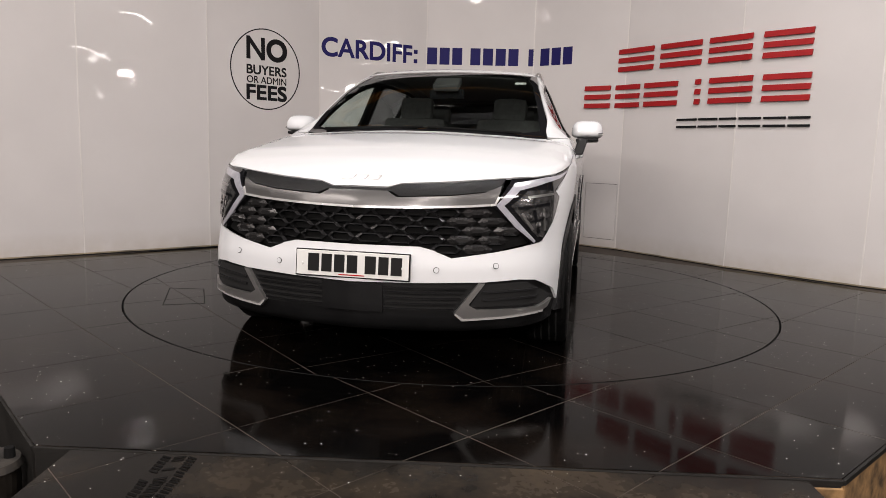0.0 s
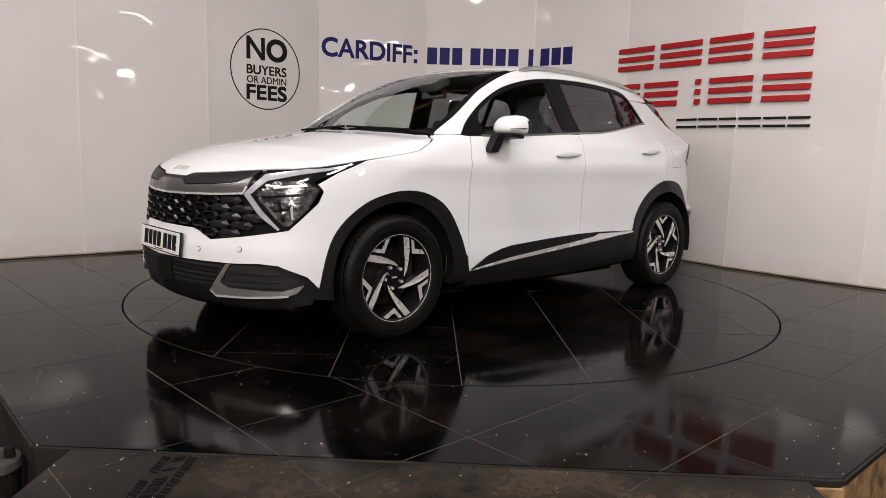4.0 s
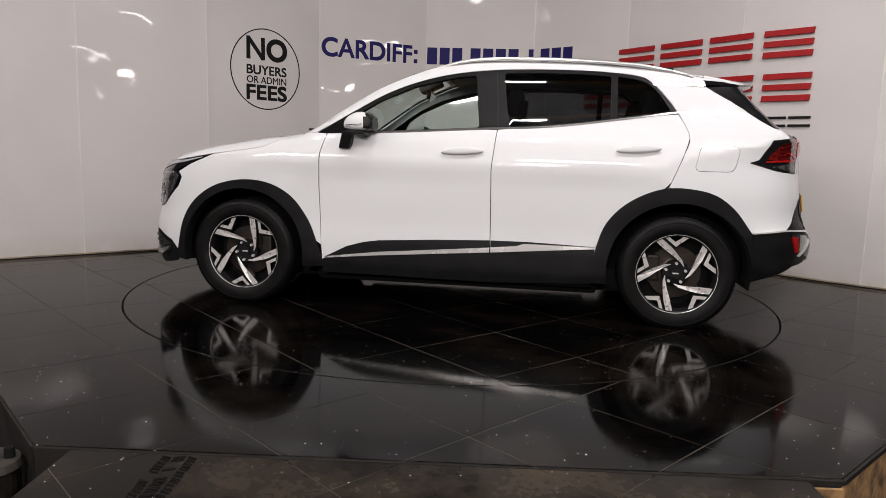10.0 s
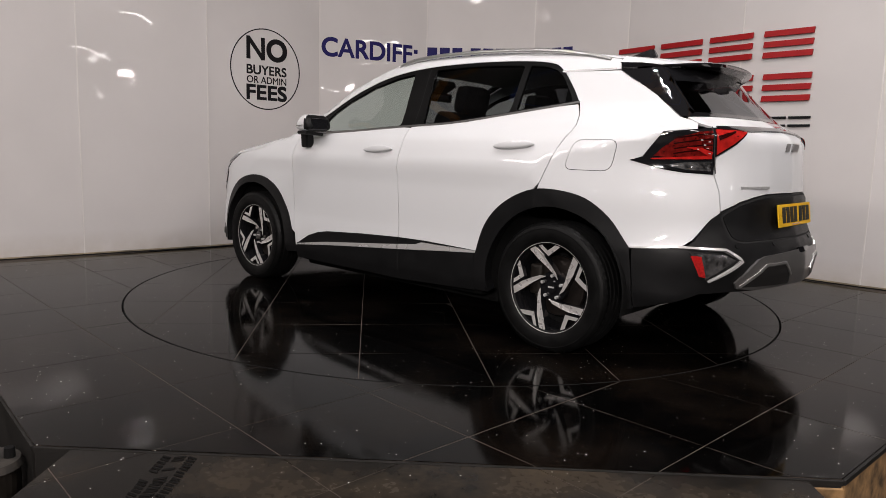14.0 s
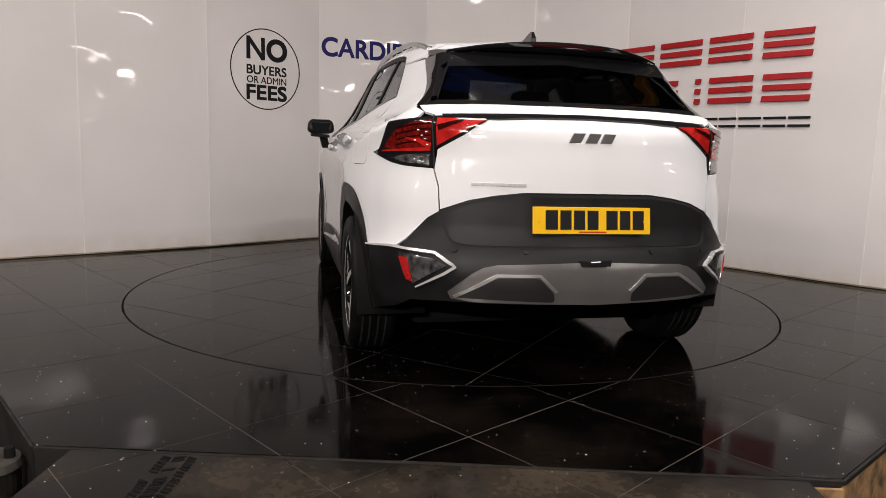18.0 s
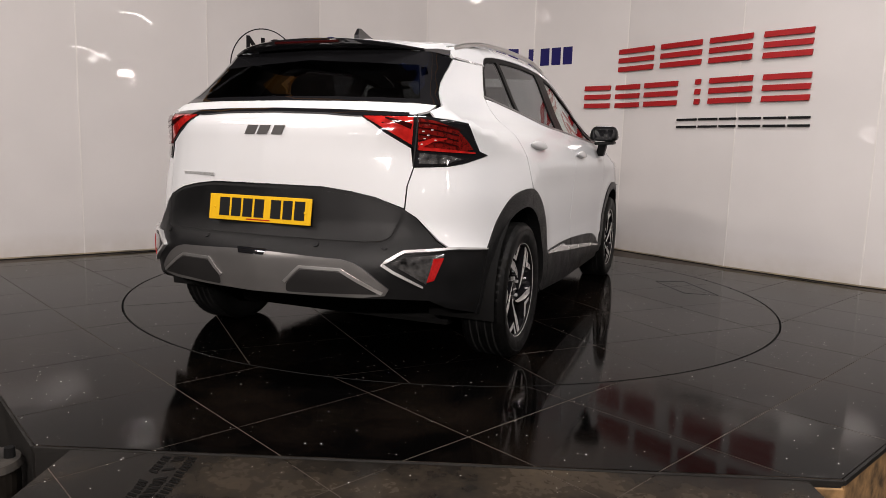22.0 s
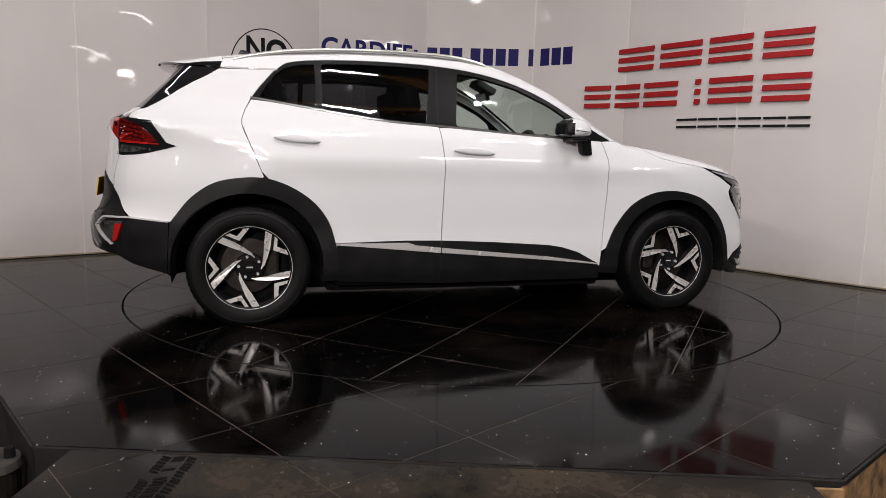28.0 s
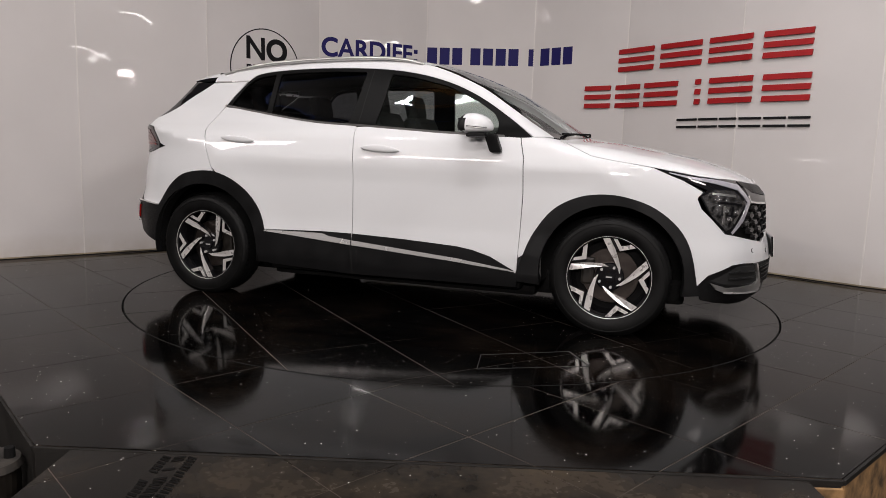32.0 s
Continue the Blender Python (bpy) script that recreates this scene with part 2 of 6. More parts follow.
def mesh_object(name, verts, faces, mat, parent=None, normals=None, smooth=False, label=""):
    me = bpy.data.meshes.new(name)
    me.from_pydata([tuple(v) for v in verts], [], faces)
    me.materials.append(mat)
    if smooth:
        me.polygons.foreach_set("use_smooth", [True] * len(me.polygons))
    if normals is not None:
        me.normals_split_custom_set_from_vertices([tuple(n) for n in normals])
    ob = new(name, me)
    if parent is not None:
        ob.parent = parent
    if label:
        ob["label"] = label
    return ob


def part(name, bm, mat, parent, label="", smooth=False):
    me = bpy.data.meshes.new(name)
    bm.to_mesh(me)
    bm.free()
    me.materials.append(mat)
    if smooth:
        me.polygons.foreach_set("use_smooth", [True] * len(me.polygons))
    ob = new(name, me)
    if parent is not None:
        ob.parent = parent
    if label:
        ob["label"] = label
    return ob


def empty(name, m, label, category, group=""):
    ob = new(name)
    ob.matrix_world = m
    ob.empty_display_size = 0.1
    return tagged(ob, label, category, group)


def box_bm(sx, sy, sz, m=None, bevel=0.0, bm=None):
    own = bm is None
    bm = bm or bmesh.new()
    r = bmesh.ops.create_cube(bm, size=1.0, matrix=(m or Matrix()) @ Matrix.Diagonal((sx, sy, sz, 1)))
    if bevel:
        es = list({e for v in r["verts"] for e in v.link_edges})
        bmesh.ops.bevel(bm, geom=es, offset=bevel, segments=2, affect="EDGES", profile=0.6)
    return bm


def cyl_bm(r1, r2, depth, m=None, n=24, bm=None):
    bm = bm or bmesh.new()
    bmesh.ops.create_cone(bm, cap_ends=True, segments=n, radius1=r1, radius2=r2, depth=depth, matrix=m or Matrix())
    return bm


def lathe(profile, n=48, axis="y"):
    """Surface of revolution of (radius, offset) points round the y axis."""
    verts, faces = [], []
    k = len(profile)
    for i in range(n):
        a = 2 * math.pi * i / n
        for r, o in profile:
            verts.append((r * math.cos(a), o, r * math.sin(a)))
    for i in range(n):
        j = (i + 1) % n
        for q in range(k - 1):
            faces.append((i * k + q, j * k + q, j * k + q + 1, i * k + q + 1))
    return verts, faces


def inside(poly, pts):
    poly, pts = np.asarray(poly, float), np.asarray(pts, float)
    x, y = pts[:, 0], pts[:, 1]
    res = np.zeros(len(pts), bool)
    for (x0, y0), (x1, y1) in zip(poly, np.roll(poly, -1, 0)):
        cross = (y0 > y) != (y1 > y)
        with np.errstate(divide="ignore", invalid="ignore"):
            res ^= cross & (x < (x1 - x0) * (y - y0) / (y1 - y0) + x0)
    return res


def densify(poly, step):
    out = []
    for a, b in zip(poly, poly[1:] + poly[:1]):
        n = max(1, int(math.ceil(math.dist(a, b) / step)))
        out += [(a[0] + (b[0] - a[0]) * i / n, a[1] + (b[1] - a[1]) * i / n) for i in range(n)]
    return out


def fillet(poly, r, n=4):
    """Round the corners of a closed outline."""
    out = []
    for i, p in enumerate(poly):
        a, b = Vector(poly[i - 1]), Vector(poly[(i + 1) % len(poly)])
        p = Vector(p)
        da, db = a - p, b - p
        k = min(r, da.length * 0.45, db.length * 0.45)
        s, e = p + da.normalized() * k, p + db.normalized() * k
        for q in range(n + 1):
            t = q / n
            v = s * (1 - t) ** 2 + p * 2 * t * (1 - t) + e * t * t
            out.append((v.x, v.y))
    return out


from mathutils.geometry import delaunay_2d_cdt


def fill2d(outer, holes=(), cell=0.05):
    """Triangles inside an outline and outside its holes, with inner points on a grid."""
    loops = [densify(list(outer), cell)] + [densify(list(h), cell) for h in holes]
    pts, edges = [], []
    for lp in loops:
        s = len(pts)
        pts += lp
        edges += [(s + i, s + (i + 1) % len(lp)) for i in range(len(lp))]
    arr = np.array(pts)
    lo, hi = arr[:len(loops[0])].min(0), arr[:len(loops[0])].max(0)
    gx, gy = np.meshgrid(np.arange(lo[0], hi[0], cell), np.arange(lo[1], hi[1], cell))
    g = np.stack([gx.ravel(), gy.ravel()], 1)
    if len(g):
        keep = inside(loops[0], g)
        for h in loops[1:]:
            keep &= ~inside(h, g)
        g = g[keep]
        if len(g):
            d = np.min(np.linalg.norm(g[:, None] - arr[None], axis=2), axis=1)
            g = g[d > cell * 0.45]
    allp = [Vector(p) for p in pts] + [Vector(p) for p in g]
    v, _, f, *_ = delaunay_2d_cdt(allp, edges, [], 0, 1e-6)
    v = np.array([(q.x, q.y) for q in v])
    f = np.array([t for t in f if len(t) == 3], int).reshape(-1, 3)
    c = v[f].mean(1)
    ok = inside(loops[0], c)
    for h in loops[1:]:
        ok &= ~inside(h, c)
    f = f[ok]
    a = v[f]
    area = (a[:, 1, 0] - a[:, 0, 0]) * (a[:, 2, 1] - a[:, 0, 1]) - (a[:, 1, 1] - a[:, 0, 1]) * (a[:, 2, 0] - a[:, 0, 0])
    f[area < 0] = f[area < 0][:, ::-1]
    return v, f[np.abs(area) > 1e-9]


def rim_edges(f):
    """Directed outline edges of a triangle list."""
    seen = {}
    for t in f:
        for a, b in ((t[0], t[1]), (t[1], t[2]), (t[2], t[0])):
            seen[(a, b)] = True
    return [(a, b) for a, b in seen if (b, a) not in seen]


def slab(name, outer, z, thick, mat, parent, holes=(), cell=10.0, label=""):
    """Flat plate with edges."""
    v, f = fill2d(outer, holes, cell)
    n = len(v)
    verts = [(x, y, z) for x, y in v] + [(x, y, z - thick) for x, y in v]
    faces = [tuple(int(i) for i in t) for t in f] + [tuple(int(i) + n for i in t[::-1]) for t in f]
    faces += [(int(b), int(a), int(a) + n, int(b) + n) for a, b in rim_edges(f)]
    return mesh_object(name, verts, faces, mat, parent, label=label)


# ---- the stage: curved panel wall, floor, turntable, ramp ----
JOINTS = [(-4.17, 0.15), (-3.24, 0.93), (-2.38, 1.66), (-1.49, 2.60), (-0.36, 3.17), (0.87, 3.10), (1.77, 2.40), (2.54, 1.35), (3.33, 0.52), (4.25, -0.20)]
WALL_H = 3.3
RT = 2.226      # turntable radius
STAGE = [(-1.35, -2.958), (1.264, -3.000), (4.25, -0.20), (3.33, 0.52), (2.54, 1.35), (1.77, 2.40), (0.87, 3.10), (-0.36, 3.17), (-1.49, 2.60), (-2.38, 1.66), (-3.24, 0.93), (-4.17, 0.15)]
LOW = -0.34     # hall floor below the stage

CUM = [0.0]
for a, b in zip(JOINTS, JOINTS[1:]):
    CUM.append(CUM[-1] + math.dist(a, b))


def wall_frame(s, z, off=0.0):
    """Pose on the wall at run s and height z: x along the wall, y up, z into the room."""
    i = max(k for k in range(len(JOINTS) - 1) if CUM[k] <= s or k == 0)
    a, b = Vector(JOINTS[i]), Vector(JOINTS[i + 1])
    d = (b - a).normalized()
    p = a + d * (s - CUM[i])
    x, y, n = Vector((d.x, d.y, 0)), Vector((0, 0, 1)), Vector((d.y, -d.x, 0))
    m = Matrix((x, y, n)).transposed().to_4x4()
    m.translation = Vector((p.x, p.y, z)) + n * off
    return m


wall = empty("wall_back", Matrix(), "curved white glossy panel wall behind the turntable", "wall")
tagged(wall, kind="structure")
HATCH = (6.88, 7.255, 0.105, 0.71)
for i in range(len(JOINTS) - 1):
    w = CUM[i + 1] - CUM[i]
    g = 0.0014
    m = wall_frame((CUM[i] + CUM[i + 1]) / 2, 0, -0.012)
    outer = [(-w / 2 + g, 0.012), (w / 2 - g, 0.012), (w / 2 - g, WALL_H), (-w / 2 + g, WALL_H)]
    holes = []
    if CUM[i] < HATCH[0] < CUM[i + 1]:
        c = (CUM[i] + CUM[i + 1]) / 2
        holes = [[(HATCH[0] - c, HATCH[2]), (HATCH[1] - c, HATCH[2]), (HATCH[1] - c, HATCH[3]), (HATCH[0] - c, HATCH[3])]]
    v, f = fill2d(outer, holes, 10)
    n = len(v)
    verts = [m @ Vector((x, y, 0.012)) for x, y in v] + [m @ Vector((x, y, -0.012)) for x, y in v]
    faces = [tuple(int(k) for k in t) for t in f] + [tuple(int(k) + n for k in t[::-1]) for t in f]
    faces += [(int(b), int(a), int(a) + n, int(b) + n) for a, b in rim_edges(f)]
    mesh_object("panel", verts, faces, M_WALL, wall)
    # backing strip seen in the joint
    mm = wall_frame(CUM[i + 1] - 0.0001, WALL_H / 2 + 0.012, 0.0005)
    part("joint_strip", box_bm(0.011, WALL_H - 0.024, 0.005, mm, 0.001), M_STRIP, wall, "slim pale joint profile")
    # grimy skirting gap at the foot
    part("foot_gap", box_bm(w, 0.008, 0.01, m @ pose(0, 0.005, 0.006)), M_GAP, wall, "dark dirty gap at the foot")
    part("foot_trim", box_bm(w - 0.004, 0.012, 0.004, m @ pose(0, 0.017, 0.0145), 0.001), M_GRIME, wall, "grimy beige edge strip along the foot")
    # plain outer leaf that gives the wall its thickness
    part("outer_leaf", box_bm(w + 0.04, WALL_H, 0.05, m @ pose(0, WALL_H / 2, -0.07)), M_DARKW, wall)
hm = wall_frame((HATCH[0] + HATCH[1]) / 2, (HATCH[2] + HATCH[3]) / 2, -0.008)
hatch = part("hatch_cover", box_bm(HATCH[1] - HATCH[0] - 0.008, HATCH[3] - HATCH[2] - 0.008, 0.012, hm, 0.002), M_WALL, wall, "small flush access hatch")

# ---- signs on the wall ----


def text_mesh(body):
    cu = bpy.data.curves.new("txt", "FONT")
    cu.body = body
    cu.extrude = 0.0
    cu.resolution_u = 6
    ob = bpy.data.objects.new("txt", cu)
    scene.collection.objects.link(ob)
    dg = bpy.context.evaluated_depsgraph_get()
    me = bpy.data.meshes.new_from_object(ob.evaluated_get(dg))
    co = np.array([v.co[:2] for v in me.vertices])
    fs = [tuple(p.vertices) for p in me.polygons]
    bpy.data.objects.remove(ob)
    return co, fs


def word(body, s0, s1, z0, z1, mat, parent, thick, off, bold=0.0):
    """A word of separate letters, fitted into s0..s1 and z0..z1 on the wall."""
    full, _ = text_mesh(body)
    lo, hi = full[:, 0].min(), full[:, 0].max()
    cap, _ = text_mesh("E")
    c0, c1 = cap[:, 1].min(), cap[:, 1].max()
    kx, kz = (s1 - s0) / (hi - lo), (z1 - z0) / (c1 - c0)
    right = None
    for i, ch in enumerate(body):
        if ch == " ":
            continue
        co, fs = text_mesh(ch)
        pre, _ = text_mesh(body[:i + 1])
        shift = pre[:, 0].max() - co[:, 0].max()
        x = (co[:, 0] + shift - lo) * kx + s0
        z = (co[:, 1] - c0) * kz + z0
        mid = (x.min() + x.max()) / 2
        m = wall_frame(mid, 0, off)
        # thicken the strokes a little towards a bold face
        if bold:
            cx, cz = x - mid, z
            bm = bmesh.new()
            vs = [bm.verts.new((a, b, 0)) for a, b in zip(cx, cz)]
            for f in fs:
                try:
                    bm.faces.new([vs[k] for k in f])
                except ValueError:
                    pass
            bmesh.ops.remove_doubles(bm, verts=bm.verts, dist=1e-6)
            out = {}
            for v in bm.verts:
                be = [e for e in v.link_edges if e.is_boundary]
                nrm = Vector((0, 0, 0))
                for e in be:
                    f = e.link_faces[0]
                    o = e.other_vert(v)
                    d = (o.co - v.co)
                    q = Vector((d.y, -d.x, 0))
                    fc = f.calc_center_median() - v.co
                    if q.dot(fc) > 0:
                        q = -q
                    if q.length > 1e-9:
                        nrm += q.normalized()
                out[v] = nrm.normalized() * bold if nrm.length > 1e-6 else nrm
            for v, d in out.items():
                v.co += d
            bm.verts.index_update()
            x = np.array([v.co.x for v in bm.verts])
            z = np.array([v.co.y for v in bm.verts])
            fs = [tuple(v.index for v in f.verts) for f in bm.faces]
            bm.free()
        else:
            x = x - mid
        n = len(x)
        verts = [m @ Vector((a, b, thick)) for a, b in zip(x, z)] + [m @ Vector((a, b, 0)) for a, b in zip(x, z)]
        faces = [tuple(f) for f in fs]
        cnt = {}
        for f in fs:
            for a, b in zip(f, f[1:] + f[:1]):
                cnt[(a, b)] = 1
        faces += [(b, a, a + n, b + n) for a, b in cnt if (b, a) not in cnt]
        mesh_object("letter", verts, faces, mat, parent)


def bar(s0, s1, z0, z1, mat, parent, thick=0.02, off=0.0, slant=0.0, name="bar"):
    m = wall_frame((s0 + s1) / 2, (z0 + z1) / 2, off + thick / 2)
    bm = box_bm(s1 - s0, z1 - z0, thick, None, min(0.003, thick * 0.3))
    for v in bm.verts:
        v.co.x += v.co.y * slant
    bm.transform(m)
    return part(name, bm, mat, parent)


badge = empty("round_sign", wall_frame(2.98, 1.775, 0.0), "black ring with no-fees lettering on the white wall", "sign")
inv = badge.matrix_world.inverted()
ring_n = 72
vs, fs = [], []
for i in range(ring_n):
    a = 2 * math.pi * i / ring_n
    for rr, zz in ((0.402, 0.0), (0.402, 0.003), (0.391, 0.003), (0.391, 0.0)):
        vs.append((rr * math.cos(a), rr * math.sin(a), zz))
for i in range(ring_n):
    j = (i + 1) % ring_n
    for q in range(3):
        fs.append((i * 4 + q, j * 4 + q, j * 4 + q + 1, i * 4 + q + 1))
mesh_object("ring", vs, fs, M_SIGNK, badge)


def keep_under(parent, fn):
    """Run fn and hang the new objects under parent without moving them."""
    before = set(bpy.data.objects)
    fn()
    for ob in set(bpy.data.objects) - before:
        ob.parent = parent
        ob.matrix_parent_inverse = parent.matrix_basis.inverted()


def badge_words():
    word("NO", 2.765, 3.215, 1.872, 2.075, M_SIGNK, None, 0.002, 0.001, 0.012)
    word("BUYERS", 2.760, 3.215, 1.722, 1.808, M_SIGNK, None, 0.002, 0.001, 0.004)
    word("OR ADMIN", 2.760, 3.215, 1.634, 1.700, M_SIGNK, None, 0.002, 0.001, 0.0015)
    word("FEES", 2.760, 3.215, 1.474, 1.612, M_SIGNK, None, 0.002, 0.001, 0.009)


keep_under(badge, badge_words)

town = empty("town_sign", wall_frame(5.1, 2.0, 0.0), "dark blue flat town lettering and number bars on the wall", "sign")


def town_words():
    word("CARDIFF", 3.665, 4.715, 2.0, 2.188, M_SIGNB, None, 0.002, 0.001, 0.009)
    for z in (2.0, 2.105):
        bar(4.742, 4.787, z, z + 0.045, M_SIGNB, None, 0.002, 0.001, name="colon_dot")
    # digits as plain bars
    for s in (4.91, 5.055, 5.20, 5.41, 5.555, 5.70, 5.845, 6.075, 6.225, 6.37, 6.515):
        bar(s, s + 0.115, 2.0, 2.19, M_SIGNB, None, 0.002, 0.001)


keep_under(town, town_words)

firm = empty("dealer_sign", wall_frame(8.2, 1.3, 0.0), "raised red and black dealer sign of plain stripes on the wall", "sign")


def firm_bars():
    # upper row of red blocks, each of stacked stripes
    for s0, s1 in ((7.19, 7.63), (7.72, 8.18), (8.265, 8.69), (8.78, 9.19)):
        for z0, z1 in ((1.885, 1.935), (1.975, 2.025), (2.065, 2.115)):
            bar(s0, s1, z0, z1, M_SIGNR, None, 0.022, 0.012, 0.12, "stripe")
    for s0, s1 in ((6.82, 7.12), (7.17, 7.48), (7.545, 7.94), (8.14, 8.195), (8.29, 8.72), (8.80, 9.20)):
        for z0, z1 in ((1.515, 1.565), (1.608, 1.658), (1.70, 1.75)):
            bar(s0, s1, z0, z1, M_SIGNR, None, 0.022, 0.012, 0.12, "stripe")
    s = 7.955
    for w in (0.22, 0.20, 0.17, 0.20, 0.19, 0.18):
        for z0, z1 in ((1.298, 1.318), (1.366, 1.386)):
            bar(s, s + w, z0, z1, M_SIGNK, None, 0.015, 0.008, 0.0, "stripe")
        s += w + 0.021


keep_under(firm, firm_bars)

# ---- stage floor of diagonal stone tiles ----
stage = slab("floor", STAGE, -0.0009, 0.12, M_GROUT, None, holes=[[((RT + 0.009) * math.cos(k * math.pi / 48), (RT + 0.009) * math.sin(k * math.pi / 48)) for k in range(96)]])
tagged(stage, "raised stage floor of polished black stone tiles laid diagonally", "floor", kind="structure")
PITCH = 0.583


def circle(r, n=128):
    return [(r * math.cos(2 * math.pi * k / n), r * math.sin(2 * math.pi * k / n)) for k in range(n)]


def clip_convexish(poly, keep_poly):
    """Tile outline cut to the stage: Sutherland-Hodgman against a convex outline."""
    out = poly
    n = len(keep_poly)
    for i in range(n):
        a, b = keep_poly[i], keep_poly[(i + 1) % n]
        def side(p):
            return (b[0] - a[0]) * (p[1] - a[1]) - (b[1] - a[1]) * (p[0] - a[0])
        res = []
        for p, q in zip(out, out[1:] + out[:1]):
            sp, sq = side(p), side(q)
            if sp >= 0:
                res.append(p)
            if (sp > 0 > sq) or (sp < 0 < sq):
                t = sp / (sp - sq)
                res.append((p[0] + (q[0] - p[0]) * t, p[1] + (q[1] - p[1]) * t))
        out = res
        if len(out) < 3:
            return []
    return out


def region(poly, ring_r, keep_out):
    """Triangles of a tile outside (or inside) a circle."""
    lp = densify(list(poly), 0.6)
    ci = circle(ring_r, 160)
    pts = [Vector(p) for p in lp] + [Vector(p) for p in ci]
    ed = [(i, (i + 1) % len(lp)) for i in range(len(lp))] + [(len(lp) + i, len(lp) + (i + 1) % len(ci)) for i in range(len(ci))]
    v, _, f, *_ = delaunay_2d_cdt(pts, ed, [], 0, 1e-6)
    v = np.array([(q.x, q.y) for q in v])
    f = np.array([t for t in f if len(t) == 3], int).reshape(-1, 3)
    c = v[f].mean(1)
    ok = inside(lp, c)
    rr = inside(ci, c)
    f = f[ok & (~rr if keep_out else rr)]
    if not len(f):
        return None
    used = np.unique(f)
    idx = {int(k): i for i, k in enumerate(used)}
    v = v[used]
    f = np.array([[idx[int(k)] for k in t] for t in f])
    a = v[f]
    area = (a[:, 1, 0] - a[:, 0, 0]) * (a[:, 2, 1] - a[:, 0, 1]) - (a[:, 1, 1] - a[:, 0, 1]) * (a[:, 2, 0] - a[:, 0, 0])
    f[area < 0] = f[area < 0][:, ::-1]
    if np.abs(area).sum() < 0.002:
        return None
    return v, f


def tile_grid(angle, ox, oy, reach):
    c, s = math.cos(radians(angle)), math.sin(radians(angle))
    n = int(reach / PITCH) + 2
    h = PITCH / 2 - 0.0021
    for i in range(-n, n + 1):
        for j in range(-n, n + 1):
            cx, cy = (i + 0.5) * PITCH, (j + 0.5) * PITCH
            yield [(ox + c * (cx + a) - s * (cy + b), oy + s * (cx + a) + c * (cy + b)) for a, b in ((-h, -h), (h, -h), (h, h), (-h, h))]


def tile_object(v, f, parent, z, mat, m=None):
    n = len(v)
    t = Vector((random.gauss(0, 0.0007), random.gauss(0, 0.0007)))
    c = v.mean(0)
    top = [(x, y, z + (x - c[0]) * t.x + (y - c[1]) * t.y) for x, y in v]
    verts = top + [(x, y, z - 0.01) for x, y in v]
    if m is not None:
        verts = [m @ Vector(q) for q in verts]
    faces = [tuple(int(k) for k in q) for q in f]
    faces += [(int(b), int(a), int(a) + n, int(b) + n) for a, b in rim_edges(f)]
    return mesh_object("tile", verts, faces, mat, parent)


STAGE_HULL = [(-1.35, -2.958), (1.264, -3.000), (4.25, -0.20), (3.33, 0.56), (2.6, 1.36), (1.80, 2.42), (0.89, 3.13), (-0.36, 3.19), (-1.52, 2.62), (-2.42, 1.68), (-3.28, 0.95), (-4.17, 0.15)]
for q in tile_grid(44.2, 0.08, -2.77, 8.5):
    if min(math.hypot(*p) for p in q) > 5.2:
        continue
    q = clip_convexish(q, STAGE_HULL)
    if len(q) < 3:
        continue
    got = region(q, RT + 0.006, True)
    if got:
        tile_object(*got, stage, 0.0, M_TILE)

# ---- turntable, turning with the car ----
table = empty("turntable", Matrix(), "round turntable of polished black stone tiles flush with the floor", "turntable")
vs, fs = [], []
vv, ff = fill2d(circle(RT - 0.008, 128), (), 10)
mesh_object("disc", [(x, y, -0.0009) for x, y in vv], [tuple(int(k) for k in t) for t in ff], M_GROUT, table, label="grouted steel disc")
for q in tile_grid(48.5, 0.0517, 0.0353, 3.0):
    if min(math.hypot(*p) for p in q) > 2.4:
        continue
    got = region(q, RT - 0.006, False)
    if got:
        tile_object(*got, table, 0.0, M_TILE)
# square access cover cut into the turntable
COVER = [(1.218, -1.583), (1.090, -1.372), (0.690, -1.617), (0.735, -1.850)]
for k, (wd, nm) in enumerate(((0.010, "cover_gap"), (0.006, "cover_gap"), (0.003, "cover_gap"), (0.006, "cover_gap"))):
    a, b = Vector((*COVER[k], 0.0008)), Vector((*COVER[(k + 1) % 4], 0.0008))
    d = b - a
    part(nm, box_bm(d.length, wd, 0.001, pose((a.x + b.x) / 2, (a.y + b.y) / 2, 0.0006, 0, 0, math.degrees(math.atan2(d.y, d.x)))), M_GAP, table, "dark edge of the square access cover")
rimv, rimf = lathe([(RT + 0.006, 0.0), (RT + 0.006, -0.05), (RT - 0.004, -0.05), (RT - 0.004, -0.001)], 128)
gap = mesh_object("table_gap", [(x, z, y) for x, y, z in rimv], [t[::-1] for t in rimf], M_GAP, None)
tagged(gap, "dark circular gap round the turntable", "gap", kind="structure")
hub = part("table_pit", cyl_bm(RT + 0.05, RT + 0.05, 0.2, pose(0, 0, -0.16), 96), M_GAP, None)
tagged(hub, "dark pit under the turntable", "pit", kind="structure")

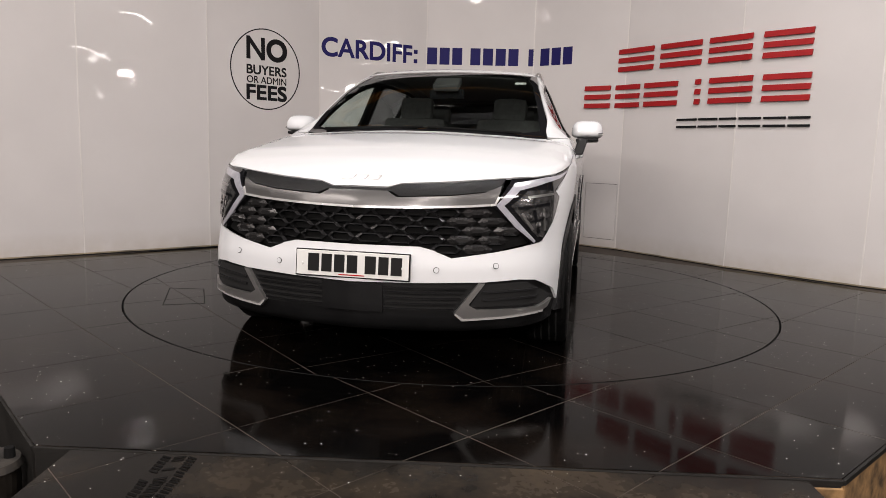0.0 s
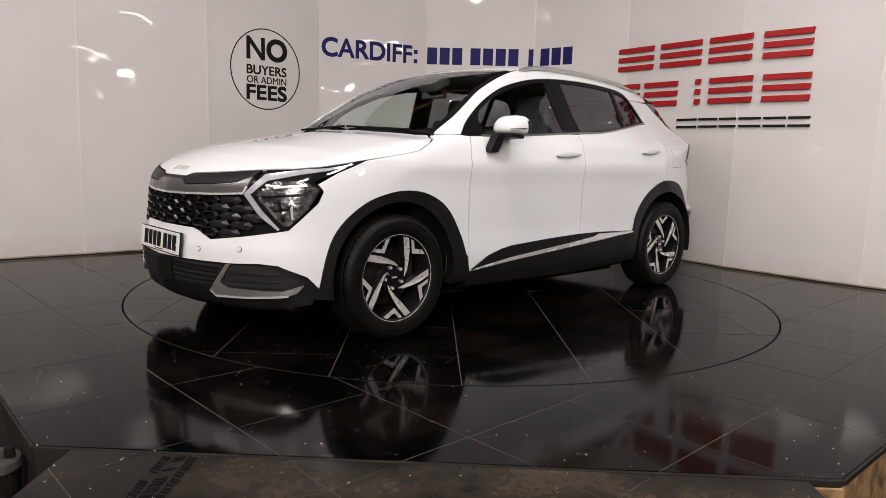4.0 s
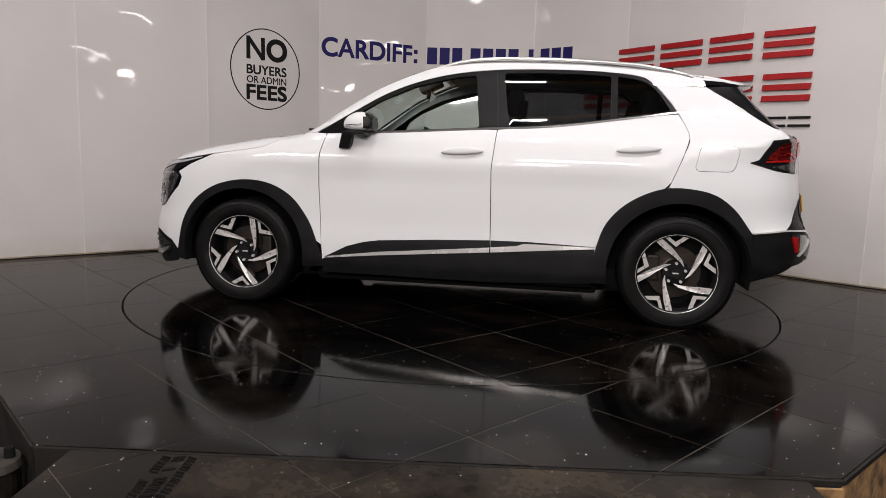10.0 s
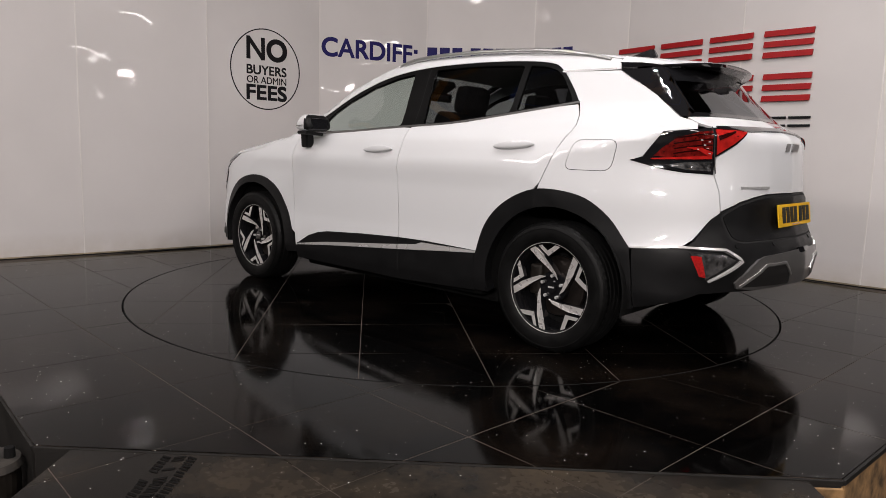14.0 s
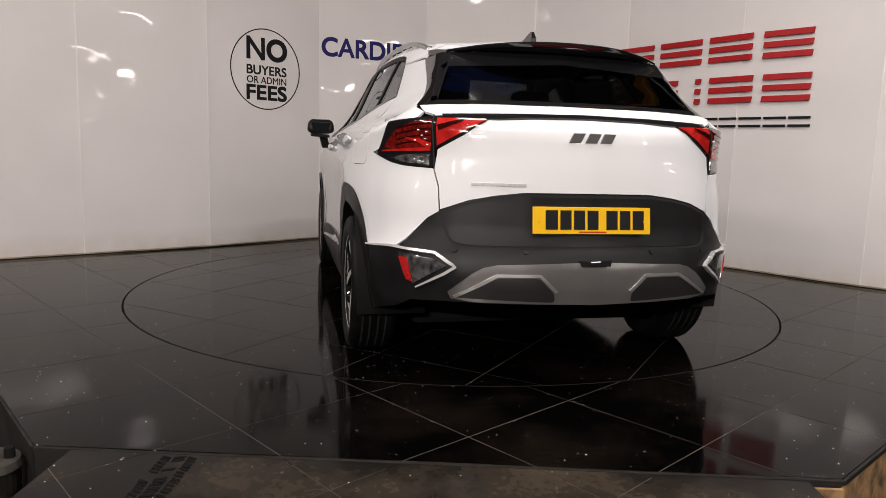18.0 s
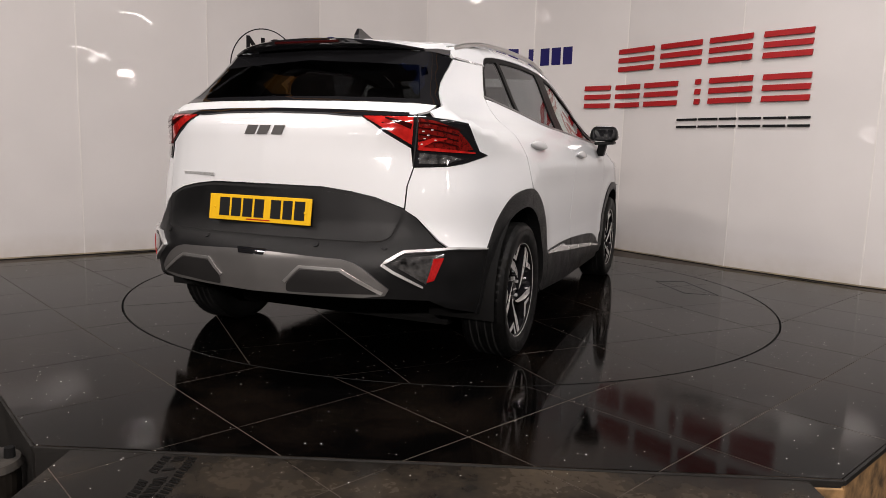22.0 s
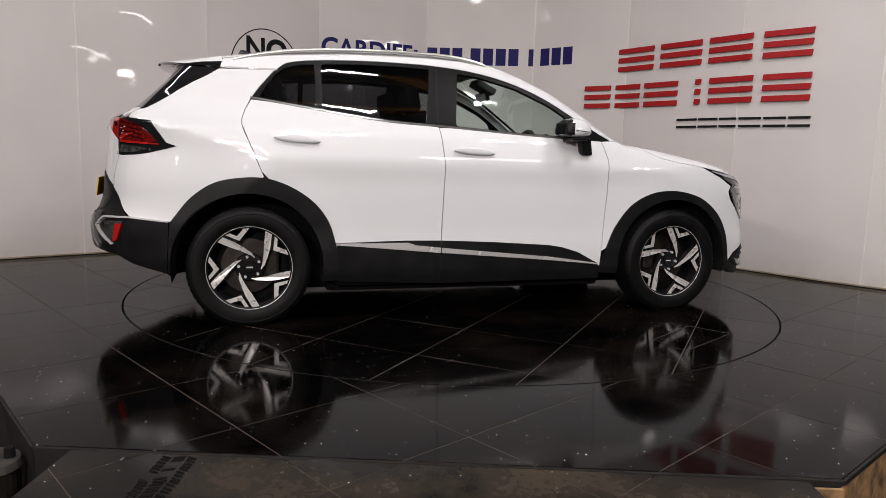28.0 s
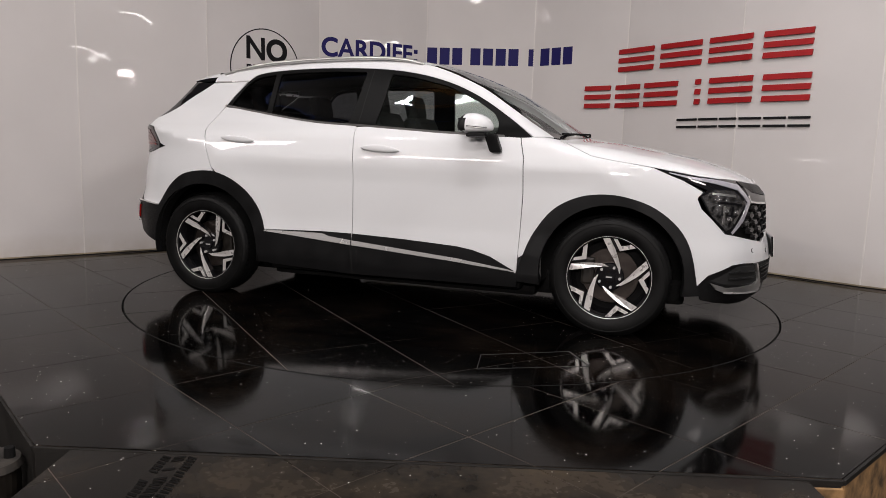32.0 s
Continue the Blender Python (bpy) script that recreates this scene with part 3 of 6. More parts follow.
# ---- stage sides, ramp and the lower hall floor ----
edge_pts = [(-4.17, 0.15), (-1.35, -2.958), (1.264, -3.000), (4.25, -0.20)]
for (a, b), mt, lab in zip(zip(edge_pts, edge_pts[1:]), (M_STAGE, M_STAGE, M_BOARD), ("dark painted side board of the stage", "dark front board of the stage", "bare worn chipboard side of the stage")):
    a, b = Vector((*a, 0)), Vector((*b, 0))
    d = (b - a).normalized()
    mid = (a + b) / 2
    ang = math.degrees(math.atan2(d.y, d.x))
    side = part("stage_side", box_bm((b - a).length - 0.01, 0.018, abs(LOW) - 0.02, pose(mid.x, mid.y, LOW / 2 - 0.010, 0, 0, ang) @ pose(0, -0.001, 0), 0.002), mt, None)
    tagged(side, lab, "stage side", kind="structure")
    tr = part("stage_trim", box_bm((b - a).length, 0.012, 0.018, pose(mid.x, mid.y, -0.0118, 0, 0, ang) @ pose(0, -0.0062, 0), 0.002), M_STAGE, None)
    tagged(tr, "thin dark metal edge trim of the stage", "trim", kind="structure")
# exposed chipboard at the front corner beside the ramp
cb = part("corner_board", box_bm(0.105, 0.014, 0.29, pose(1.208, -3.019, -0.170), 0.002), M_BOARD, None)
tagged(cb, "bare chipboard end beside the ramp", "board", kind="structure")

# a short landing that goes on level with the stage, and the ramp down from it
RX0, RX1, RY0, RY1 = -1.222, 1.150, -2.980, -4.95
LAND = 0.56
ramp_m = Matrix.Translation((0, RY0, -0.005)) @ Matrix.Rotation(math.atan(0.02), 4, "X")
ramp = part("ramp", box_bm(RX1 - RX0, LAND - 0.045, 0.02, ramp_m @ pose((RX0 + RX1) / 2, -LAND / 2 - 0.0225, -0.0112)), M_GROUT, None)
tagged(ramp, "tiled drive-on ramp with dusty tyre marks up to the stage", "ramp", kind="structure")
drop, reach = abs(LOW) - 0.03, abs(RY1 - RY0) - LAND
part("slope", box_bm(RX1 - RX0, math.hypot(drop, reach), 0.02, pose((RX0 + RX1) / 2, (RY0 - LAND + RY1) / 2, (LOW - 0.03) / 2 - 0.012, math.degrees(math.atan2(drop, reach)))), M_RAMP, ramp, "dusty sloping run of the ramp")
RAMP_HULL = [(RX0, RY0 - LAND), (RX1, RY0 - LAND), (RX1, -3.012), (RX0, -2.974)]
for q in tile_grid(44.2, 0.08, -2.77, 6.0):
    if min(math.hypot(p[0], p[1] + 4) for p in q) > 2.2:
        continue
    q = clip_convexish(q, RAMP_HULL)
    if len(q) >= 3:
        v = np.array(q)
        v[:, 1] -= RY0
        f = np.array([(0, k, k + 1) for k in range(1, len(q) - 1)])
        tile_object(v, f, ramp, 0.0, M_RAMP, ramp_m)
sk = bmesh.new()
for x in (RX0 + 0.01, RX1 - 0.01):
    a = [sk.verts.new(p) for p in ((x - 0.008, RY0 - 0.05, -0.04), (x - 0.008, RY0 - 0.05, LOW), (x - 0.008, RY1 + 0.15, LOW))]
    b = [sk.verts.new((p.co.x + 0.016, p.co.y, p.co.z)) for p in a]
    sk.faces.new(a), sk.faces.new(b[::-1])
    for i in range(3):
        j = (i + 1) % 3
        sk.faces.new((a[i], b[i], b[j], a[j]))
side = part("ramp_side", sk, M_MATT, ramp, "dark side boards of the ramp")

# dark tread print left by a tyre on the dusty ramp
tm = bmesh.new()
for col, (x0, wd) in enumerate(((-0.912, 0.030), (-0.872, 0.036), (-0.826, 0.030))):
    for k in range(26):
        if random.random() < 0.12:
            continue
        y = -0.03 - 0.020 * k + random.uniform(-0.002, 0.002)
        sk_ = (-1, 1, -1)[col] * 0.006
        x = x0 + random.uniform(-0.003, 0.003)
        q = [tm.verts.new(ramp_m @ Vector((a, b, 0.0012))) for a, b in ((x, y - sk_), (x + wd, y + sk_), (x + wd, y + sk_ + 0.013), (x, y - sk_ + 0.013))]
        tm.faces.new(q)
marks = part("tyre_mark", tm, M_MARK, None)
tagged(marks, "dark tread print of a tyre on the dusty ramp", "tyre mark", kind="stuff")

ground = slab("ground", [(-48, -46), (48, -46), (48, 8), (-48, 8)], LOW, 0.1, M_CONC, None)
tagged(ground, "dark dusty concrete hall floor", "floor", kind="structure")
for nm, cx, cy, sx, sy in (("wall_left", -48, -19, 0.2, 54), ("wall_right", 48, -19, 0.2, 54), ("wall_rear", 0, -46, 96, 0.2), ("wall_far", 0, 8, 96, 0.2)):
    w = part(nm, box_bm(sx, sy, 6.0, pose(cx, cy, LOW + 3.0)), M_DARKW, None)
    tagged(w, "plain dark hall wall", "wall", kind="structure")
ce = part("ceiling", box_bm(96.4, 54.4, 0.1, pose(0, -19, CEIL + 0.5)), M_ROOF, None)
tagged(ce, "dark sheet roof of the hall", "ceiling", kind="structure")
for y in (-36.0, -27.0, -18.0, -12.0, -9.0, -6.0, -3.0, 0.0, 3.0):
    bm = bmesh.new()
    box_bm(95.0, 0.16, 0.02, pose(0, y, CEIL + 0.28), 0, bm)
    box_bm(95.0, 0.012, 0.26, pose(0, y, CEIL + 0.14), 0, bm)
    box_bm(95.0, 0.16, 0.02, pose(0, y, CEIL), 0, bm)
    be = part("roof_beam", bm, M_STEEL, None)
    tagged(be, "ochre painted steel roof beam", "beam", group="roof beams", kind="structure")
for y in (-22.5, -10.5, -7.5, -4.5, -1.5):
    be = part("roof_beam", box_bm(95.0, 0.10, 0.14, pose(0, y, CEIL + 0.36), 0.004), M_BLUE, None)
    tagged(be, "blue painted steel roof purlin", "beam", group="roof beams", kind="structure")
for tx, ty, _ in TUBES:
    fit = empty("ceiling_light", pose(tx, ty, CEIL - 0.70), "twin-tube strip light hanging from the roof beams", "lamp", "ceiling strip lights")
    part("housing", box_bm(1.0, 0.2, 0.07, pose(0, 0, 0), 0.008), M_HOUSING, fit, "grey metal housing")
    for x in (-0.4, 0.4):
        part("hanger", cyl_bm(0.006, 0.006, 1.14, pose(x, 0, 0.60), 8), M_GAP, fit, "thin hanging rod")
# twin-tube fittings farther down the hall, which show as glints in wall and paint
far_lamp = None
for x, y, turn in ((12.0, -8.8, 20), (18.2, -15.0, 35), (26.5, -27.0, 0), (43.0, -33.0, 0), (-14.0, -12.0, 0), (-22.0, -20.0, 0), (8.0, -18.0, 90), (-8.0, -18.0, 90), (0.0, -26.0, 90), (30.0, -12.0, 0)):
    m = pose(x, y, CEIL - 0.3, 0, 0, turn)
    if far_lamp:
        copy_thing(far_lamp, m)
        continue
    far_lamp = empty("strip_light", m, "lit twin-tube strip light under the hall roof", "lamp", "hall strip lights")
    part("housing", box_bm(1.6, 0.18, 0.06, pose(0, 0, 0.05), 0.01), M_HOUSING, far_lamp, "grey metal housing")
    for q in (-0.06, 0.06):
        part("tube", cyl_bm(0.026, 0.026, 1.5, pose(0, q, 0, 0, 90), 10), M_TUBE, far_lamp, "glowing white tube")
    for q in (-0.6, 0.6):
        part("hanger", cyl_bm(0.006, 0.006, 0.68, pose(q, 0, 0.42), 8), M_GAP, far_lamp, "thin hanging rod")
# stands for all floods, the added frontal fill among them
for x, y, z in FLOODS:
    st = empty("light_stand", Matrix(), "flood light on a black stand, the one behind the camera added as fill", "lamp", "flood lights")
    st.matrix_world = pose(x, y, LOW)
    part("pole", cyl_bm(0.016, 0.016, z - LOW - 0.1, pose(0, 0, (z - LOW) / 2 - 0.05), 12), M_MATT, st)
    for k in range(3):
        a = math.radians(120 * k)
        part("leg", cyl_bm(0.012, 0.012, 0.72, pose(0.25 * math.cos(a), 0.25 * math.sin(a), 0.24, 0, 45, math.degrees(a)) @ pose(0, 0, 0, 0, 0, 0), 8), M_MATT, st)
    hm = Matrix.Translation((-x, -y, -LOW)) @ look((x, y, z), (0, 0.4, 0.7)) @ pose(0, 0, 0.05)
    part("lamp_head", box_bm(0.6, 0.45, 0.07, hm, 0.01), M_MATT, st, "black lamp head")

# housings for the added fill floods
for bx, by, bz, _ in BANKS:
    bk = empty("beam_light", Matrix(), "added long flood light under a roof beam, an unseen fill", "lamp", "beam flood lights")
    bm_ = look((bx, by, bz), (0, 0.3, 0.8))
    part("housing", box_bm(2.3, 0.48, 0.06, bm_ @ pose(0, 0, 0.05), 0.01), M_HOUSING, bk, "grey metal housing")
    for x in (-0.6, 0.6):
        q = bm_ @ Vector((x, 0, 0.08))
        part("hanger", cyl_bm(0.008, 0.008, CEIL + 0.44 - q.z, pose(q.x, q.y, (q.z + CEIL + 0.44) / 2), 8), M_GAP, bk, "thin hanging rod")

# ---- the car: one smooth body form, from which every panel is cut ----


def prof(pts, blur):
    """Smoothed profile through (position, value) points."""
    pts = sorted(pts)
    px, py = [p[0] for p in pts], [p[1] for p in pts]
    xs = np.linspace(px[0] - 0.2, px[-1] + 0.2, 1200)
    ys = np.interp(xs, px, py)
    k = max(1, int(blur / (xs[1] - xs[0])))
    ker = np.exp(-0.5 * (np.arange(-3 * k, 3 * k + 1) / k) ** 2)
    pad = np.concatenate([np.full(3 * k, ys[0]), ys, np.full(3 * k, ys[-1])])
    ys = np.convolve(pad, ker / ker.sum(), "valid")
    return lambda q: np.interp(q, xs, ys)


TOP = prof([(-2.5, 1.42), (-1.95, 1.445), (-1.75, 1.48), (-1.55, 1.52), (-1.35, 1.552), (-1.1, 1.58), (-0.8, 1.598), (-0.5, 1.606), (-0.2, 1.606), (0.0, 1.597), (0.1, 1.586), (0.2, 1.562), (0.38, 1.508), (0.594, 1.420), (0.809, 1.292), (1.0, 1.170), (1.09, 1.118), (1.15, 1.104), (1.306, 1.090), (1.53, 1.051), (1.754, 1.011), (1.94, 0.958), (2.055, 0.911), (2.13, 0.866), (2.22, 0.76), (2.4, 0.5)], 0.03)
FRONT = prof([(0.10, 1.98), (0.15, 2.11), (0.18, 2.19), (0.215, 2.228), (0.30, 2.240), (0.42, 2.245), (0.50, 2.236), (0.56, 2.216), (0.62, 2.208), (0.72, 2.200), (0.80, 2.188), (0.86, 2.155), (0.92, 2.10), (1.1, 1.95)], 0.012)
FPLAN = prof([(-0.2, 0.0), (0.0, 0.0), (0.27, 0.025), (0.45, 0.076), (0.60, 0.135), (0.70, 0.186), (0.77, 0.240), (0.83, 0.308), (0.87, 0.39), (0.91, 0.54), (0.94, 0.80), (1.0, 1.6)], 0.02)
REAR = prof([(0.12, 1.90), (0.20, 2.05), (0.26, 2.18), (0.36, 2.255), (0.48, 2.272), (0.56, 2.262), (0.62, 2.222), (0.68, 2.200), (0.80, 2.190), (0.93, 2.185), (1.08, 2.172), (1.125, 2.150), (1.15, 2.105), (1.18, 2.045), (1.21, 2.0), (1.268, 1.94), (1.345, 1.865), (1.41, 1.805), (1.48, 1.76), (1.6, 1.70)], 0.012)
RPLAN = prof([(-0.2, 0.0), (0.0, 0.0), (0.26, 0.03), (0.45, 0.075), (0.55, 0.112), (0.64, 0.165), (0.73, 0.240), (0.80, 0.35), (0.84, 0.45), (0.88, 0.60), (0.92, 0.85), (1.0, 1.6)], 0.02)
SIDE = prof([(0.08, 0.84), (0.20, 0.885), (0.30, 0.912), (0.42, 0.918), (0.55, 0.913), (0.68, 0.919), (0.82, 0.925), (0.915, 0.937), (0.935, 0.936), (0.99, 0.920), (1.04, 0.905), (1.09, 0.886), (1.12, 0.858), (1.16, 0.818), (1.25, 0.768), (1.35, 0.722), (1.45, 0.675), (1.53, 0.628), (1.60, 0.56), (1.75, 0.38)], 0.009)
REARIN = prof([(-2.4, 0.19), (-1.9, 0.155), (-1.6, 0.118), (-1.32, 0.076), (-1.0, 0.036), (-0.6, 0.008), (-0.3, 0.0), (0.5, 0.0)], 0.08)
FRONTIN = prof([(-0.2, 0.0), (0.1, 0.006), (0.3, 0.024), (0.6, 0.030), (1.2, 0.030)], 0.05)
HIGH = prof([(0.95, 0.0), (1.08, 0.25), (1.25, 1.0), (1.8, 1.0)], 0.03)

RFULL = prof([(0.2, 0.98), (0.45, 0.95), (0.6, 0.86), (0.8, 0.86), (0.97, 1.0), (1.08, 0.95), (1.19, 0.62), (1.33, 0.74), (1.45, 0.85), (1.6, 0.9)], 0.025)


def smax(a, b, k):
    h = np.clip(0.5 + 0.5 * (a - b) / k, 0, 1)
    return b * (1 - h) + a * h + k * h * (1 - h)


def phi(x, y, z):
    """Signed form of the body, negative inside."""
    y = np.abs(y)
    arch = np.exp(-((np.hypot(x - 1.34, z - 0.335) - 0.47) / 0.09) ** 2) * 0.006 + np.exp(-((np.hypot(x + 1.34, z - 0.335) - 0.49) / 0.10) ** 2) * 0.009
    side = (y - (SIDE(z) + arch * (z > 0.3) - (REARIN(x) + FRONTIN(x)) * HIGH(z))) * 0.95
    bow = np.clip((x - 0.0) / 0.4, 0, 1) * 0.20
    top = (z - (TOP(x + bow * y * y) - (0.085 - 0.035 * np.clip((x - 0.0) / 0.4, 0, 1)) * y * y)) * 0.9
    front = (x - (FRONT(z) - FPLAN(y))) * 0.8
    rear = (-x - (REAR(z) - RPLAN(y) * RFULL(z))) * 0.8
    f = smax(side, top, 0.035 + 0.075 * np.clip((x - 1.0) / 0.35, 0, 1))
    f = smax(f, front, 0.03)
    f = smax(f, rear, 0.03)
    return smax(f, 0.14 - z, 0.02)


def march(fn, lo, hi, n):
    lo, hi = np.full(n, lo, float), np.full(n, hi, float)
    for _ in range(34):
        mid = (lo + hi) / 2
        out = fn(mid) > 0
        hi, lo = np.where(out, mid, hi), np.where(out, lo, mid)
    return (lo + hi) / 2


AXF, AXR = 1.15, -1.15


def project(kind, uv):
    """Points of the body surface seen from the side (x, z), top (x, y), round a lengthwise axis (x, angle), or round an upright axis (angle, z)."""
    u, v = np.asarray(uv, float).T
    n = len(u)
    if kind == "side":
        y = march(lambda q: phi(u, q, v), 0.0, 1.3, n)
        return np.stack([u, y, v], 1)
    if kind == "top":
        z = march(lambda q: phi(u, v, q), 0.75, 2.0, n)
        return np.stack([u, v, z], 1)
    if kind == "roll":
        r = march(lambda q: phi(u, q * np.sin(v), 0.70 + q * np.cos(v)), 0.0, 1.2, n)
        return np.stack([u, r * np.sin(v), 0.70 + r * np.cos(v)], 1)
    ax, sg = (AXF, 1) if kind == "front" else (AXR, -1)
    c, s = np.cos(u), np.sin(u)
    r = march(lambda q: phi(ax + sg * q * c, q * s, v), 0.0, 1.8, n)
    return np.stack([ax + sg * r * c, r * s, v], 1)


def normal(p):
    e = 1e-3
    x, y, z = p.T
    g = np.stack([phi(x + e, y, z) - phi(x - e, y, z), phi(x, y + e, z) - phi(x, y - e, z), phi(x, y, z + e) - phi(x, y, z - e)], 1)
    # the form is folded at the middle plane
    g[np.abs(y) < 1e-3, 1] = 0
    return g / np.linalg.norm(g, axis=1, keepdims=True)


def face_x(y, z, rear=False):
    """Where the front (or rear) of the body lies at (y, z)."""
    y, z = np.array([y], float), np.array([z], float)
    if rear:
        return -march(lambda q: phi(-q, y, z), 0.0, 2.6, 1)[0]
    return march(lambda q: phi(q, y, z), 0.0, 2.6, 1)[0]


def F(y, z):
    """Front point as (angle, z) round the front axis."""
    return (math.atan2(y, face_x(y, z) - AXF), z)


def FS(x, z, s=1):
    """The same from a side point."""
    y = project("side", [(x, z)])[0][1] * s
    return (math.atan2(y, x - AXF), z)


def R(y, z):
    return (math.atan2(y, AXR - face_x(y, z, True)), z)


def RS(x, z, s=1):
    y = project("side", [(x, z)])[0][1] * s
    return (math.atan2(y, AXR - x), z)


def panel(name, outline, kind, mat, parent, off=0.0, depth=0.012, holes=(), cell=0.045, mirror=False, label="", skirt=True):
    """A piece of skin cut from the body form, with folded-in edges."""
    v, f = fill2d(outline, holes, cell)
    p = project(kind, v)
    nn = normal(p)
    rim = rim_edges(f)
    p = p + nn * off
    flip = {"side": True, "top": False, "roll": False, "front": False, "rear": True}[kind]
    n = len(p)
    verts, norms = [p], [nn]
    faces = [tuple(int(k) for k in t) for t in f]
    if skirt and rim:
        ra = np.array(rim)
        a, b = p[ra[:, 0]], p[ra[:, 1]]
        a2, b2 = a - nn[ra[:, 0]] * depth, b - nn[ra[:, 1]] * depth
        w = np.cross(b - a, nn[ra[:, 0]])
        w /= np.maximum(np.linalg.norm(w, axis=1, keepdims=True), 1e-9)
        if flip:
            w = -w
        m = len(ra)
        verts += [a, b, b2, a2]
        norms += [w, w, w, w]
        faces += [(n + m + i, n + i, n + 3 * m + i, n + 2 * m + i) for i in range(m)]
    verts, norms = np.concatenate(verts), np.concatenate(norms)
    if mirror:
        verts[:, 1] *= -1
        norms[:, 1] *= -1
    if flip != mirror:
        faces = [t[::-1] for t in faces]
    return mesh_object(name, verts, faces, mat, parent, norms, True, label)


def strip(line, w):
    """Outline of a band of width w (or widths) along a polyline in the plane."""
    ws = w if isinstance(w, (list, tuple)) else [w] * len(line)
    up, dn = [], []
    for i, p in enumerate(line):
        a, b = line[max(i - 1, 0)], line[min(i + 1, len(line) - 1)]
        d = math.hypot(b[0] - a[0], b[1] - a[1])
        nx, ny = -(b[1] - a[1]) / d, (b[0] - a[0]) / d
        up.append((p[0] + nx * ws[i] / 2, p[1] + ny * ws[i] / 2))
        dn.append((p[0] - nx * ws[i] / 2, p[1] - ny * ws[i] / 2))
    return up + dn[::-1]


def surf(kind, u, v, s=1, off=0.0):
    """Pose on the body: z out, y up as far as it can."""
    p = project(kind, [(u, v)])
    n = normal(p)[0]
    p = p[0] + n * off
    if s < 0:
        p[1], n[1] = -p[1], -n[1]
    z = Vector(n)
    y = (Vector((0, 0, 1)) - z * z.z).normalized()
    m = Matrix((y.cross(z), y, z)).transposed().to_4x4()
    m.translation = Vector(p)
    return m


car = empty("car", Matrix(), "white five-door crossover car with black cladding on the turntable", "car")

# side outlines: (x, z)
ARCH_F = [(0.812, 0.31), (0.85, 0.42), (0.905, 0.55), (1.01, 0.69), (1.15, 0.768), (1.30, 0.790), (1.44, 0.772), (1.57, 0.722), (1.69, 0.625), (1.762, 0.50), (1.805, 0.31)]
ARCH_R = [(-0.862, 0.44), (-0.906, 0.582), (-0.985, 0.690), (-1.10, 0.772), (-1.235, 0.822), (-1.37, 0.826), (-1.520, 0.795), (-1.640, 0.714), (-1.726, 0.608), (-1.750, 0.576)]
WIN_LOW = [(0.862, 1.098), (0.70, 1.092), (0.30, 1.108), (-0.18, 1.137), (-0.55, 1.157), (-0.88, 1.199), (-1.326, 1.266)]
WIN_TOP = [(-1.273, 1.335), (-1.222, 1.395), (-1.155, 1.462), (-1.095, 1.489), (-0.960, 1.507), (-0.756, 1.518), (-0.5, 1.521), (-0.214, 1.513), (0.048, 1.484), (0.291, 1.424), (0.5, 1.334), (0.71, 1.205)]
GAP = 0.0024


def smoothline(pts, n=6):
    """Catmull-Rom line through points."""
    out = []
    for i in range(len(pts) - 1):
        p0, p1, p2, p3 = (Vector(pts[max(0, min(len(pts) - 1, i + k))]) for k in (-1, 0, 1, 2))
        for q in range(n):
            t = q / n
            v = 0.5 * ((2 * p1) + (p2 - p0) * t + (2 * p0 - 5 * p1 + 4 * p2 - p3) * t * t + (3 * p1 - p0 - 3 * p2 + p3) * t ** 3)
            out.append((v.x, v.y))
    out.append(tuple(pts[-1]))
    return out


ARCH_F, ARCH_R = smoothline(ARCH_F, 4), smoothline(ARCH_R, 4)
WIN_TOP_S, WIN_LOW_S = smoothline(WIN_TOP, 4), smoothline(WIN_LOW, 3)


def scaled_arch(c, r, a0, a1, n=26):
    return [(c[0] + r * math.cos(radians(a0 + (a1 - a0) * k / n)), c[1] + r * math.sin(radians(a0 + (a1 - a0) * k / n))) for k in range(n + 1)]


